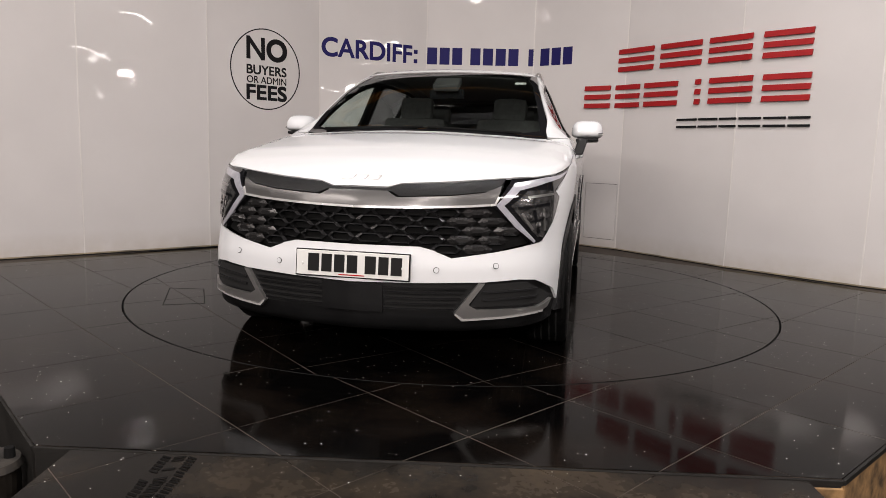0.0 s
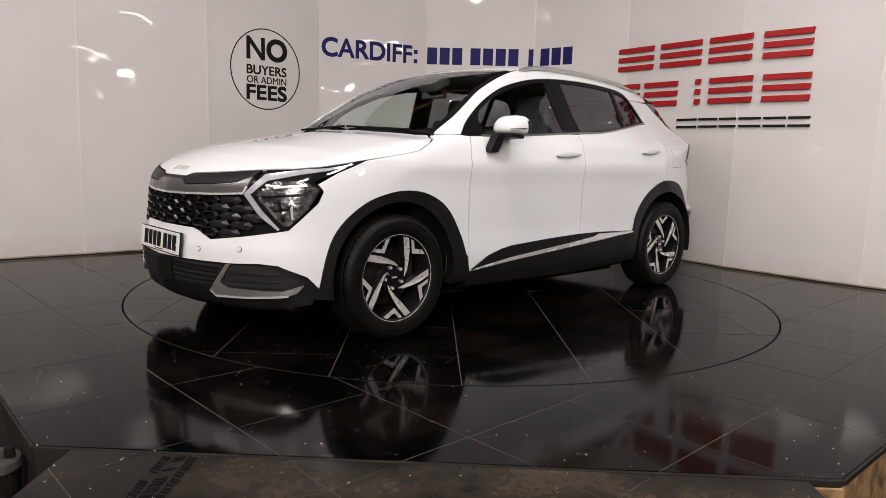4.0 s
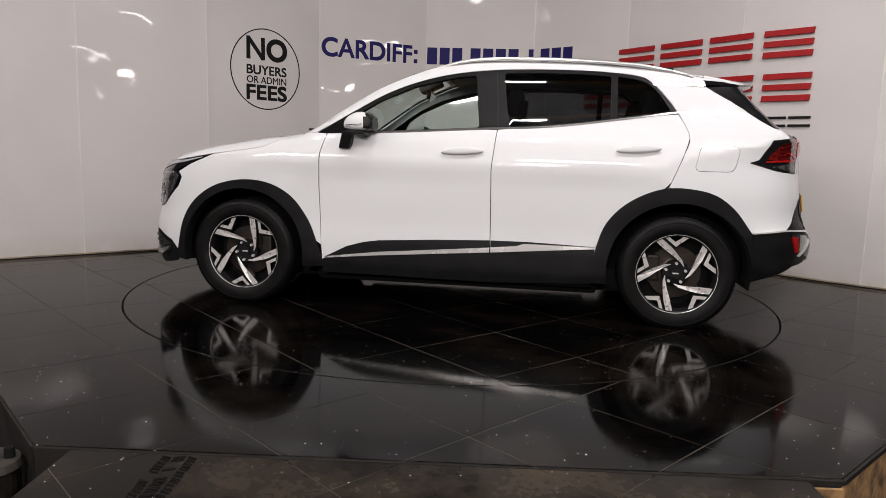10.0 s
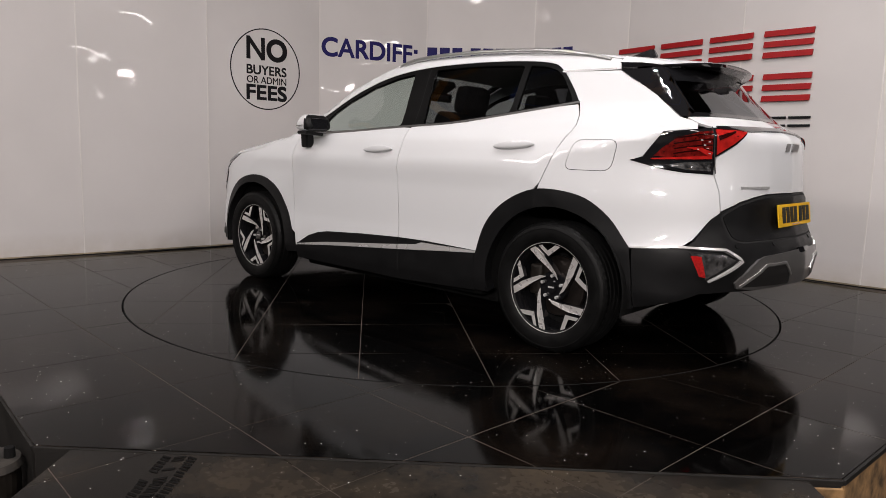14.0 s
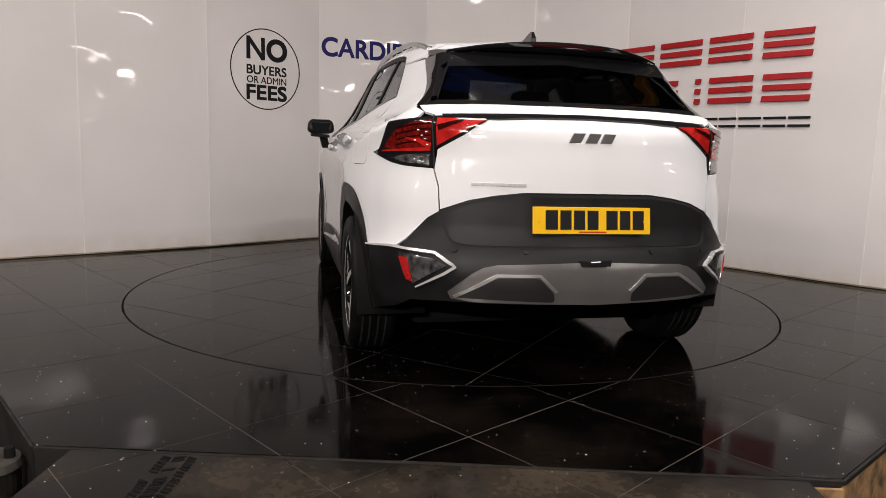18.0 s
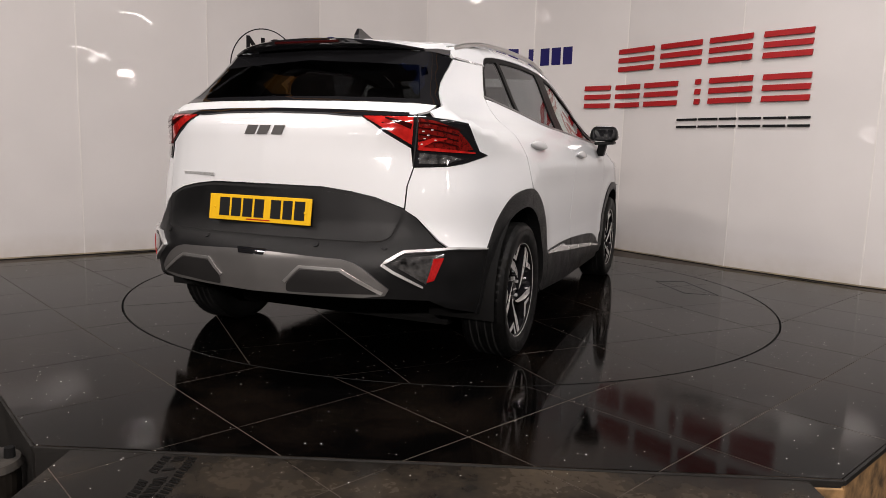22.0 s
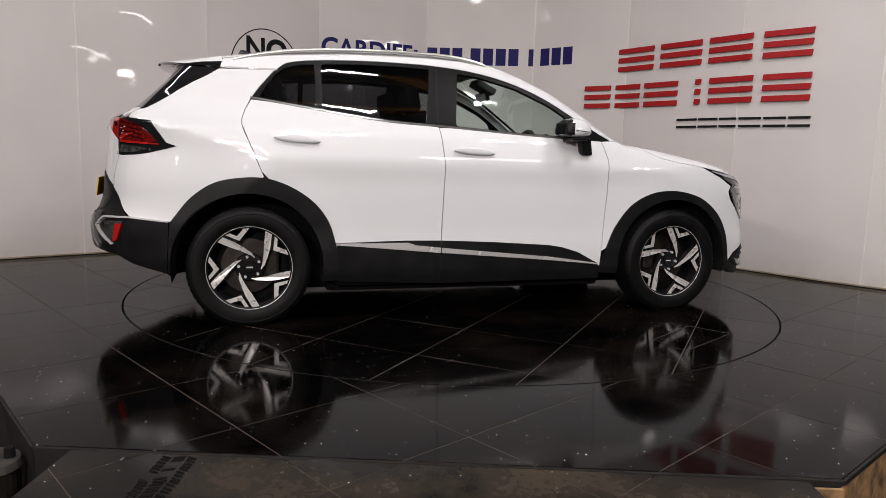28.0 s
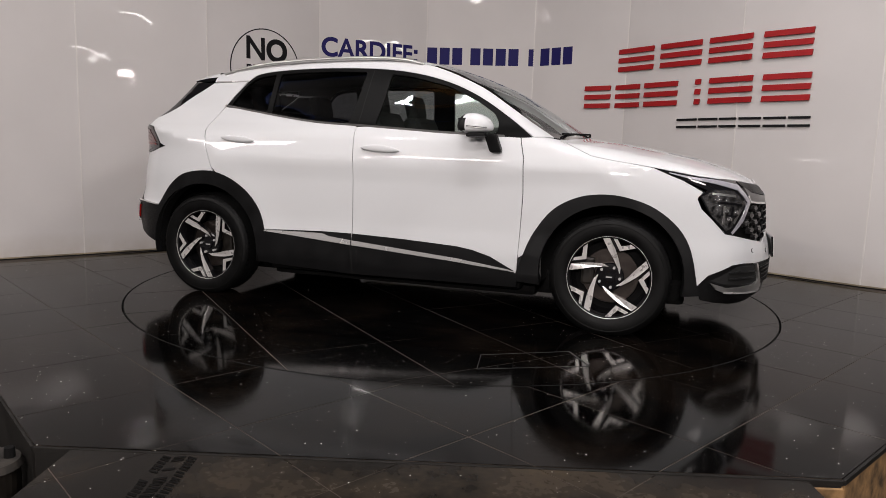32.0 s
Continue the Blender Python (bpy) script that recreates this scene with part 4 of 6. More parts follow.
for s in (1, -1):
    mir = s < 0
    # front wing
    fend = [(0.836 + GAP, 0.77), (0.818 + GAP, 0.40)] + [p for p in ARCH_F if p[1] > 0.40 and p[0] < 1.715] + [(1.722, 0.585), (1.778, 0.795), (1.80, 0.822), (1.70, 0.877), (1.62, 0.908), (1.545, 0.940)] + [(1.535, 0.942), (1.38, 0.966), (1.30, 0.978), (1.205, 0.996), (1.11, 1.039), (1.05, 1.065), (1.0, 1.084), (0.93, 1.094), (0.87, 1.092), (0.80 + GAP, 1.088), (0.831 + GAP, 0.97)]
    panel("front_wing", fend, "side", M_PAINT, car, mirror=mir)
    # doors
    fd = [(0.797, 1.088), (0.828, 0.97), (0.833, 0.77), (0.812, 0.26), (-0.245 + GAP, 0.245), (-0.242 + GAP, 0.42), (-0.232 + GAP, 0.90), (-0.254 + GAP, 1.134)] + [p for p in WIN_LOW_S[::-1] if -0.25 < p[0] < 0.76]
    fdoor = panel("front_door", fd, "side", M_PAINT, car, mirror=mir)
    rd = [(-0.254 - GAP, 1.137), (-0.232 - GAP, 0.90), (-0.242 - GAP, 0.42), (-0.245 - GAP, 0.245), (-0.85, 0.26)] + [p for p in ARCH_R if p[0] > -1.24] + [(-1.270, 0.86), (-1.335, 1.02), (-1.372, 1.115), (-1.371, 1.150), (-1.354, 1.200), (-1.320, 1.258)] + [p for p in WIN_LOW_S[::-1] if -1.308 < p[0] < -0.27]
    rdoor = panel("rear_door", rd, "side", M_PAINT, car, mirror=mir)
    # pillar and cant rail in body colour
    roofedge = smoothline([(-1.475, 1.490), (-1.21, 1.535), (-0.92, 1.560), (-0.5, 1.572), (-0.1, 1.566), (0.10, 1.543), (0.274, 1.491), (0.504, 1.391), (0.672, 1.287), (0.833, 1.181), (0.968, 1.097)], 4)
    cant = [(-1.49, 1.440)] + roofedge + [(0.87, 1.096)] + WIN_TOP_S[::-1][:-8] + [(-1.186, 1.437)]
    panel("cant_rail", cant, "side", M_PAINT, car, mirror=mir)
    # window frame sheet in satin black, with the panes set in it
    daylight = WIN_LOW_S + WIN_TOP_S
    G1 = [(0.655, 1.112), (0.30, 1.124), (-0.142, 1.152), (-0.118, 1.30), (-0.098, 1.478), (0.04, 1.462), (0.285, 1.402), (0.49, 1.313), (0.60, 1.245), (0.640, 1.19)]
    G2 = [(-0.325, 1.160), (-0.55, 1.175), (-0.925, 1.222), (-0.925, 1.486), (-0.75, 1.496), (-0.50, 1.500), (-0.272, 1.494), (-0.298, 1.30)]
    G3 = [(-0.962, 1.232), (-1.282, 1.277), (-1.238, 1.345), (-1.185, 1.412), (-1.136, 1.452), (-1.075, 1.472), (-0.962, 1.485)]
    G1, G2, G3 = fillet(G1, 0.02), fillet(G2, 0.018), fillet(G3, 0.015)
    panel("window_frame", daylight, "side", M_PILLAR, car, off=-0.004, depth=0.02, holes=[G1, G2, G3], mirror=mir, label="satin black window frame and pillar")
    panel("window_pane", G1, "side", M_GLASS, fdoor, off=-0.010, mirror=mir, skirt=False, label="clear front door glass")
    panel("window_pane", G2, "side", M_PRIV, rdoor, off=-0.010, mirror=mir, skirt=False, label="dark privacy glass")
    panel("quarter_pane", G3, "side", M_PRIV, car, off=-0.010, mirror=mir, skirt=False, label="dark quarter glass")
    # bright line under the windows
    panel("belt_moulding", strip([(p[0], p[1] + 0.004) for p in WIN_LOW_S if p[0] < 0.72], 0.010), "side", M_SKID, car, off=0.004, depth=0.008, mirror=mir)
    # split line between the doors, as a dark pillar gap
    panel("pillar_gap", strip([(-0.256, 1.135), (-0.245, 1.30), (-0.225, 1.505)], 0.006), "side", M_GAP, car, off=-0.002, mirror=mir, skirt=False)
    # wheel arch mouldings
    inner = scaled_arch((1.34, 0.335), 0.398, 192, -12)
    outer = [(0.806, 0.262)] + ARCH_F + [(1.825, 0.262)]
    panel("arch_moulding", outer + [p for p in inner[::-1]], "side", M_CLAD, car, off=0.007, depth=0.06, mirror=mir, cell=0.03, label="black plastic wheel arch moulding")
    inner = scaled_arch((-1.34, 0.335), 0.406, 188, -13)
    outer = [(-0.85, 0.245), (-0.855, 0.38)] + ARCH_R + [(-1.762, 0.47), (-1.770, 0.285)]
    panel("arch_moulding", outer + inner, "side", M_CLAD, car, off=0.007, depth=0.06, mirror=mir, cell=0.03, label="black plastic wheel arch moulding")
    panel("arch_split", strip([(-1.264, 0.832), (-1.238, 0.738)], 0.005), "side", M_GAP, car, off=0.0085, mirror=mir, skirt=False)
    # sill and door mouldings
    sill_top = [(0.80, 0.314), (0.45, 0.346), (-0.242, 0.398), (-0.86, 0.450)]
    panel("sill_moulding", [(0.815, 0.225), (0.812, 0.305)] + sill_top + [(-0.85, 0.24), (-0.25, 0.215)], "side", M_CLAD, car, off=0.008, depth=0.03, mirror=mir, label="black plastic sill moulding")
    panel("door_garnish", [(0.799, 0.322), (0.654, 0.396), (0.546, 0.427), (0.449, 0.442), (0.10, 0.462), (-0.239, 0.474), (-0.239, 0.430), (0.447, 0.370), (0.763, 0.328)], "side", M_CLAD, fdoor, off=0.009, mirror=mir, label="black lower door garnish")
    panel("door_garnish", [(-0.246, 0.474), (-0.458, 0.475), (-0.868, 0.463), (-0.446, 0.464), (-0.399, 0.447), (-0.246, 0.432)], "side", M_CLAD, rdoor, off=0.009, mirror=mir, label="black lower door garnish")
    panel("bright_strip", [(0.775, 0.328), (0.447, 0.371), (-0.239, 0.431), (-0.239, 0.402), (0.447, 0.350), (0.765, 0.320)], "side", M_CHROME, fdoor, off=0.013, depth=0.01, mirror=mir, label="satin chrome strip")
    panel("bright_strip", [(-0.246, 0.432), (-0.399, 0.447), (-0.446, 0.463), (-0.868, 0.459), (-0.865, 0.452), (-0.246, 0.402)], "side", M_CHROME, rdoor, off=0.013, depth=0.01, mirror=mir, label="satin chrome strip")
    panel("door_gap", strip([(-0.243, 0.225), (-0.242, 0.45)], 0.006), "side", M_GAP, car, off=0.0105, mirror=mir, skirt=False)
    # handles
    for dr, hx, hz, tilt in ((fdoor, -0.055, 0.996, 3), (rdoor, -1.08, 1.034, 4)):
        hm = surf("side", hx, hz, s, 0.004) @ pose(0, 0, 0, 0, 0, (tilt if s > 0 else -tilt))
        bm = bmesh.new()
        bmesh.ops.create_uvsphere(bm, u_segments=32, v_segments=24, radius=1.0)
        for v in bm.verts:
            x, y, z = v.co
            face = math.copysign(abs(z) ** 0.35, z)
            v.co = Vector((0.128 * x, 0.0205 * y * (1.0 - 0.20 * x * x) + 0.004 * (1 - x * x), 0.018 * face * (1.0 - 0.35 * x * x) + 0.010 + 0.005 * y))
        bm.transform(hm)
        part("door_handle", bm, M_PAINT, dr, "body-coloured pull handle", True)
    # mirror
    mb = bmesh.new()
    bmesh.ops.create_uvsphere(mb, u_segments=28, v_segments=16, radius=1.0)
    for v in mb.verts:
        x, y, z = v.co
        x = math.copysign(abs(x) ** 0.75, x)
        z = math.copysign(abs(z) ** 0.8, z)
        y = math.copysign(abs(y) ** 0.45, y)
        fx = 0.112 * x if x > 0 else 0.070 * x
        hz = 0.080 * (1.0 - 0.30 * (x > 0) * x * x - 0.12 * (x < 0) * x * x) if z > 0 else 0.032
        v.co = Vector((0.548 + fx - 0.03 * y * y, (0.970 + 0.098 * y) * s, 1.138 + hz * z))
    if mir:
        bmesh.ops.reverse_faces(mb, faces=mb.faces)
    shell = mb.copy()
    for half, front in ((mb, True), (shell, False)):
        bmesh.ops.delete(half, geom=[f for f in half.faces if (f.calc_center_median().x > 0.512) != front], context="FACES")
    mirror = part("door_mirror", mb, M_PAINT, car, "white door mirror housing on a black foot", True)
    part("mirror_shell", shell, M_CLAD, mirror, "black rear shell of the mirror", True)
    foot = box_bm(0.070, 0.10, 0.105, None, 0.014)
    for v in foot.verts:
        v.co = Vector((0.655 - 0.30 * v.co.z + v.co.x, (0.935 + v.co.y * 0.6 + 0.28 * v.co.z) * s, 1.052 + v.co.z))
    if mir:
        bmesh.ops.reverse_faces(foot, faces=foot.faces)
    part("mirror_foot", foot, M_CLAD, mirror, "black mirror foot")
    part("mirror_base", box_bm(0.11, 0.14, 0.022, pose(0.572, 0.972 * s, 1.094, 3 * s, -3, 0), 0.010), M_CLAD, mirror, "black lower mirror shell")
    for nm, dz, th, mt, lb in (("indicator", 0.0, 0.007, M_CHROME, "thin bright indicator strip"), ("indicator_edge", 0.006, 0.005, M_GLOSS, "")):
        ind = bmesh.new()
        rows_ = []
        for k in range(9):
            u = -0.9 + 1.65 * k / 8
            x = math.copysign(abs(u) ** 0.75, u)
            xx = 0.548 + (0.112 if x > 0 else 0.070) * x
            yy = 0.970 + 0.098 * (max(0.0, 1 - abs(u) ** 2) ** 0.36) + 0.0015
            zc = 1.137 - 0.07 * (xx - 0.548) + dz
            hh = th * (1 - 0.55 * k / 8)
            rows_.append([ind.verts.new((xx, (yy + d) * s, zc + q)) for d, q in ((0, -hh / 2), (0, hh / 2), (-0.006, hh / 2), (-0.006, -hh / 2))])
        for p0, p1 in zip(rows_, rows_[1:]):
            for j in range(4):
                ind.faces.new((p0[j], p0[(j + 1) % 4], p1[(j + 1) % 4], p1[j]))
        part(nm, ind, mt, mirror, lb)
    part("mirror_glass", box_bm(0.008, 0.135, 0.072, pose(0.4745, 0.972 * s, 1.153), 0.003), M_GLOSS, mirror, "dark mirror glass")
    # inner skin seen through the glass
    trim = [(0.95, 0.25), (0.95, 1.07), (0.70, 1.075), (-0.18, 1.12), (-0.9, 1.18), (-1.30, 1.235), (-1.75, 1.25), (-1.85, 1.1), (-1.85, 0.7), (-1.62, 0.80), (-1.0, 0.80), (-0.8, 0.25)]
    panel("inner_trim", trim, "side", M_TRIM, car, off=-0.055, mirror=mir, skirt=False, label="dark door and side trim", cell=0.1)
    # wheel housings
    for cx, rr in ((1.34, 0.405), (-1.34, 0.415)):
        vs, fs = [], []
        n = 22
        for k in range(n + 1):
            a = radians(-12 + 204 * k / n)
            for yy in (0.915, 0.60):
                vs.append((cx + rr * math.cos(a), yy * s, 0.335 + rr * math.sin(a)))
        base = len(vs)
        vs.append((cx, 0.60 * s, 0.335))
        for k in range(n):
            fs.append((2 * k, 2 * k + 1, 2 * k + 3, 2 * k + 2))
            fs.append((2 * k + 1, base, 2 * k + 3))
        mesh_object("wheel_housing", vs, fs, M_MATT, car, None, True, "matt black wheel housing")

# roof, windscreen, bonnet
edge_pts3 = project("side", smoothline([(-1.475, 1.492), (-1.21, 1.537), (-0.92, 1.562), (-0.5, 1.574), (-0.1, 1.568), (0.09, 1.547)], 4))
half = [(p[0], p[1] - 0.004) for p in edge_pts3]
front_edge = [(0.155 - 0.20 * (y * y) * 0.6 + 0.055, y) for y in np.linspace(half[-1][1], 0, 8)]
left = half + front_edge
roof_out = left + [(x, -y) for x, y in left[::-1][1:]] + [(-1.53, -0.3), (-1.54, 0.0), (-1.53, 0.3)]
panel("roof_panel", roof_out, "top", M_PAINT, car, cell=0.08)


def roll(x, y, z):
    return (x, math.atan2(y, z - 0.70))


p0 = project("side", [(0.105, 1.541)])[0]
edge = [tuple(p0), (0.274, 0.622, 1.490), (0.504, 0.664, 1.390), (0.672, 0.702, 1.286), (0.833, 0.734, 1.180), (0.963, 0.758, 1.098)]
wsL = [(a[0], a[1], b[1]) for a, b in zip(smoothline([(x, y) for x, y, z in edge], 4), smoothline([(x, z) for x, y, z in edge], 4))]
ytop, ybot = wsL[0][1], wsL[-1][1]
wst = [roll(*q) for q in project("top", [(0.215 - 0.12 * y * y, y) for y in np.linspace(0.0001, ytop, 6)[:-1]])]
wsb = [roll(*q) for q in project("top", [(1.02 + 0.075 * (1 - (y / ybot) ** 2), y) for y in np.linspace(ybot, 0, 8)[1:-1]] + [(1.095, 0.0)])]
wse = [(x + 0.003, a - 0.006) for x, a in (roll(*q) for q in wsL)]
ws = wst + wse + wsb
ws_full = ws + [(x, -a) for x, a in ws[::-1][1:]]
screen = panel("windscreen", ws_full, "roll", M_SCREEN, car, off=-0.004, cell=0.08, skirt=False, label="clear raked windscreen")
pane_half = [roll(*q) for q in project("top", [(0.275, 0.0), (0.25, 0.35), (0.235, 0.53)])] + [roll(q[0] + 0.01, q[1] - 0.055, q[2]) for q in wsL[6:-2]] + [roll(*q) for q in project("top", [(0.985, 0.60), (1.035, 0.35), (1.055, 0.0)])]
pane = pane_half + [(x, -a) for x, a in pane_half[::-1][1:-1]]
panel("screen_border", ws_full, "roll", M_GLOSS, screen, off=-0.003, holes=[pane], cell=0.06, skirt=False, label="black glazing border")
for y0, y1, x0, x1 in ((-0.62, 0.02, 0.995, 1.075), (0.05, 0.60, 1.075, 1.01)):
    q0, q1 = project("top", [(x0, y0)])[0], project("top", [(x1, y1)])[0]
    d = Vector(q1) - Vector(q0)
    part("wiper", box_bm(d.length, 0.014, 0.012, Matrix.Translation((Vector(q0) + Vector(q1)) / 2 + Vector((0, 0, 0.012))) @ d.to_track_quat("X", "Z").to_matrix().to_4x4(), 0.004), M_MATT, screen, "black wiper")
cowl = [(1.03, 0.70), (1.10, 0.40), (1.115, 0.0), (1.10, -0.40), (1.03, -0.70), (0.98, -0.70), (1.06, -0.4), (1.085, 0), (1.06, 0.4), (0.98, 0.70)]
panel("cowl", cowl, "top", M_CLAD, car, off=-0.006, cell=0.05, label="black plastic cowl")

BON_CUT = [(1.88, 0.893), (1.78, 0.905), (1.70, 0.918), (1.62, 0.932), (1.535, 0.946), (1.38, 0.969), (1.30, 0.981), (1.205, 0.999), (1.11, 1.042), (1.05, 1.068), (1.005, 1.086)]
bl = [roll(*q) for q in project("side", BON_CUT)]
nose_y = np.concatenate([[0.001, 0.07], np.linspace(0.13, 0.19, 3), np.linspace(0.22, 0.64, 15)])
nose = [roll(face_x(y, z) - 0.002, y, z) for y, z in zip(nose_y, np.interp(nose_y, [0, 0.13, 0.19, 0.4, 0.64], [0.832, 0.832, 0.850, 0.864, 0.885]))]
back = [roll(*q) for q in project("top", [(1.04, 0.68), (1.10, 0.40), (1.118, 0.0)])]
bon = nose + bl + back
bon_full = bon + [(x, -a) for x, a in bon[::-1][1:]]
bonnet = panel("bonnet", bon_full, "roll", M_PAINT, car, cell=0.045)
# ---- front end ----
skin_low = [F(0, 0.415), F(0.26, 0.42), F(0.50, 0.425), F(0.56, 0.425), F(0.72, 0.436), F(0.79, 0.43), FS(1.86, 0.375), FS(1.80, 0.31)]
skin = [F(0, 0.578), F(0.29, 0.578), F(0.352, 0.562), F(0.43, 0.530), F(0.606, 0.556), F(0.765, 0.588), F(0.806, 0.598), FS(1.80, 0.73), FS(1.772, 0.79), FS(1.718, 0.585), FS(1.76, 0.50)] + skin_low[::-1]
skin_full = skin[:-1] + [skin[-1]] + [(-a, z) for a, z in skin[::-1][1:-1]]
bumper = panel("front_bumper", skin_full, "front", M_PAINT, car, cell=0.04)
low = [F(0, 0.175), F(0.5, 0.18), F(0.75, 0.20), FS(1.90, 0.22), FS(1.83, 0.235), FS(1.80, 0.32), FS(1.86, 0.39)] + [F(0.79, 0.44), F(0.56, 0.44), F(0, 0.43)]
low_full = low + [(-a, z) for a, z in low[::-1][1:-1]]
lower = panel("lower_bumper", low_full, "front", M_CLAD, car, off=-0.012, label="black lower bumper with intake")
# the intake is not cut out; a flat black sheet paints its shade
intake = [F(0, 0.285), F(0.44, 0.285), F(0.47, 0.33), F(0.53, 0.412), F(0, 0.408)]
panel("intake", intake + [(-a, z) for a, z in intake[::-1][1:-1]], "front", M_GAP, lower, off=-0.006, skirt=False, label="flat black sheet painted as the shade in the air intake")
for z in (0.30, 0.325, 0.35, 0.375, 0.395):
    a = F(0.44 + (z - 0.29) * 0.6, z)[0]
    panel("intake_slat", strip([(t, z) for t in np.linspace(-a, a, 15)], 0.007), "front", M_CLAD, lower, off=0.004, depth=0.03)
panel("intake_centre", [(-0.13, 0.285), (0.13, 0.285), (0.13, 0.408), (-0.13, 0.408)], "front", M_CLAD, lower, off=0.008, label="radar cover")
for s in (1, -1):
    def FF(y, z):
        a, b = F(y, z)
        return (a * s, b)

    def FFS(x, z):
        a, b = FS(x, z)
        return (a * s, b)

    ro = panel("fog_surround", [FF(0.450, 0.283), FF(0.552, 0.420), FF(0.578, 0.421), FF(0.510, 0.324), FF(0.545, 0.300), FF(0.80, 0.302), FFS(1.875, 0.332), FFS(1.905, 0.296), FF(0.80, 0.272), FF(0.48, 0.250)][::s], "front", M_ALLOY, car, off=0.006, depth=0.03, label="silver fog lamp surround")
    panel("bright_edge", strip([FF(0.455, 0.283), FF(0.485, 0.256), FF(0.66, 0.266), FF(0.82, 0.283)], 0.010), "front", M_CHROME, ro, off=0.010, skirt=False)
    # flat sheet whose black stands for the shade inside the opening
    panel("fog_opening", [FF(0.515, 0.312), FF(0.580, 0.418), FF(0.75, 0.425), FF(0.80, 0.395), FFS(1.872, 0.345), FF(0.80, 0.318)][::s], "front", M_GAP, car, off=-0.004, skirt=False, label="flat black sheet painted as the shade in the fog lamp opening")
    for z in (0.345, 0.380):
        panel("fog_slat", strip([FF(0.57, z), FF(0.70, z + 0.006), FF(0.80, z + 0.008)], 0.008), "front", M_GREYPL, ro, off=0.004, depth=0.02)
    # headlamp
    housing = [FF(0.590, 0.764), FF(0.66, 0.882), FFS(1.88, 0.889), FFS(1.78, 0.901), FFS(1.70, 0.914), FFS(1.62, 0.928), FFS(1.542, 0.943), FFS(1.62, 0.911), FFS(1.70, 0.880), FFS(1.78, 0.850), FFS(1.82, 0.832), FFS(1.785, 0.800), FFS(1.845, 0.70), FF(0.806, 0.604), FF(0.765, 0.592)]
    lamp = panel("headlamp", housing[::s], "front", M_GLOSS, car, off=0.001, depth=0.03, cell=0.03, label="angular headlamp in gloss black housing")
    drl = strip([FF(0.775, 0.600), FF(0.700, 0.675), FF(0.622, 0.764), FF(0.690, 0.846), FFS(1.85, 0.878), FFS(1.74, 0.893), FFS(1.62, 0.919)], [0.012, 0.026, 0.036, 0.034, 0.022, 0.013, 0.006])
    panel("daylight_strip", drl[::s], "front", M_DRL, lamp, off=0.005, cell=0.02, label="pale boomerang daylight strip")
    lens = [FF(0.668, 0.762), FF(0.735, 0.830), FFS(1.86, 0.835), FFS(1.795, 0.798), FFS(1.85, 0.70), FF(0.805, 0.618), FF(0.785, 0.622), FF(0.72, 0.70)]
    lensp = panel("lens", lens[::s], "front", M_LENS, lamp, off=0.003, cell=0.025, skirt=False, label="faceted lamp reflector")
    for y0, z0, y1, z1, wd, mt in ((0.70, 0.752, 0.83, 0.770, 0.012, M_GLOSS), (0.715, 0.728, 0.765, 0.655, 0.012, M_SKID), (0.765, 0.745, 0.790, 0.640, 0.014, M_GLOSS), (0.805, 0.750, 0.815, 0.650, 0.010, M_SKID), (0.74, 0.80, 0.84, 0.815, 0.010, M_ALLOY), (0.745, 0.690, 0.825, 0.705, 0.008, M_GLOSS)):
        panel("lamp_facet", strip([FF(y0, z0), FF((y0 + y1) / 2, (z0 + z1) / 2), FF(y1, z1)], wd), "front", mt, lamp, off=0.006, cell=0.03)
    for y0, z0 in ((0.745, 0.712), (0.80, 0.718), (0.785, 0.676)):
        cm = surf("front", *FF(y0, z0)[:2], 1, 0.002) if s > 0 else surf("front", *F(y0, z0), -1, 0.002)
        part("projector", cyl_bm(0.014, 0.015, 0.010, cm, 16), M_LENS, lamp, "small round projector", True)

# grille
gr = [F(0, 0.827), F(0.13, 0.827), F(0.185, 0.845), F(0.4, 0.858), F(0.635, 0.880), F(0.596, 0.765), F(0.765, 0.594), F(0.606, 0.562), F(0.43, 0.536), F(0.352, 0.568), F(0.29, 0.584), F(0, 0.584)]
gr_full = gr + [(-a, z) for a, z in gr[::-1][1:-1]]
grille = panel("grille", gr_full, "front", M_MATT, car, off=-0.030, depth=0.03, label="dark honeycomb grille")
band = [F(0, 0.827), F(0.13, 0.827), F(0.185, 0.845), F(0.4, 0.858), F(0.635, 0.880), F(0.622, 0.850), F(0.56, 0.823), F(0.40, 0.805), F(0.19, 0.796), F(0.15, 0.815), F(0, 0.815)]
panel("grille_header", band + [(-a, z) for a, z in band[::-1][1:-1]], "front", M_CLAD, grille, off=0.002, depth=0.03)
wing = [F(0, 0.816), F(0.135, 0.814), F(0.178, 0.790), F(0.40, 0.800), F(0.55, 0.817), F(0.622, 0.848), F(0.60, 0.764), F(0.40, 0.752), F(0.17, 0.743), F(0, 0.741)]
panel("grille_bar", wing + [(-a, z) for a, z in wing[::-1][1:-1]], "front", M_SILVER, grille, off=0.004, depth=0.03, label="silver wing-shaped grille bar")
lip = [F(y, z) for y, z in ((0.615, 0.800), (0.600, 0.767), (0.50, 0.759), (0.40, 0.754), (0.17, 0.746), (0, 0.744))]
panel("bright_lip", strip(lip + [(-a, z) for a, z in lip[::-1][1:]], 0.010), "front", M_CHROME, grille, off=0.008, depth=0.01, label="bright lower lip of the grille bar")
mesh_poly = [F(0, 0.738), F(0.40, 0.749), F(0.59, 0.760), F(0.75, 0.600), F(0.606, 0.566), F(0.43, 0.540), F(0.352, 0.572), F(0.29, 0.588), F(0, 0.588)]
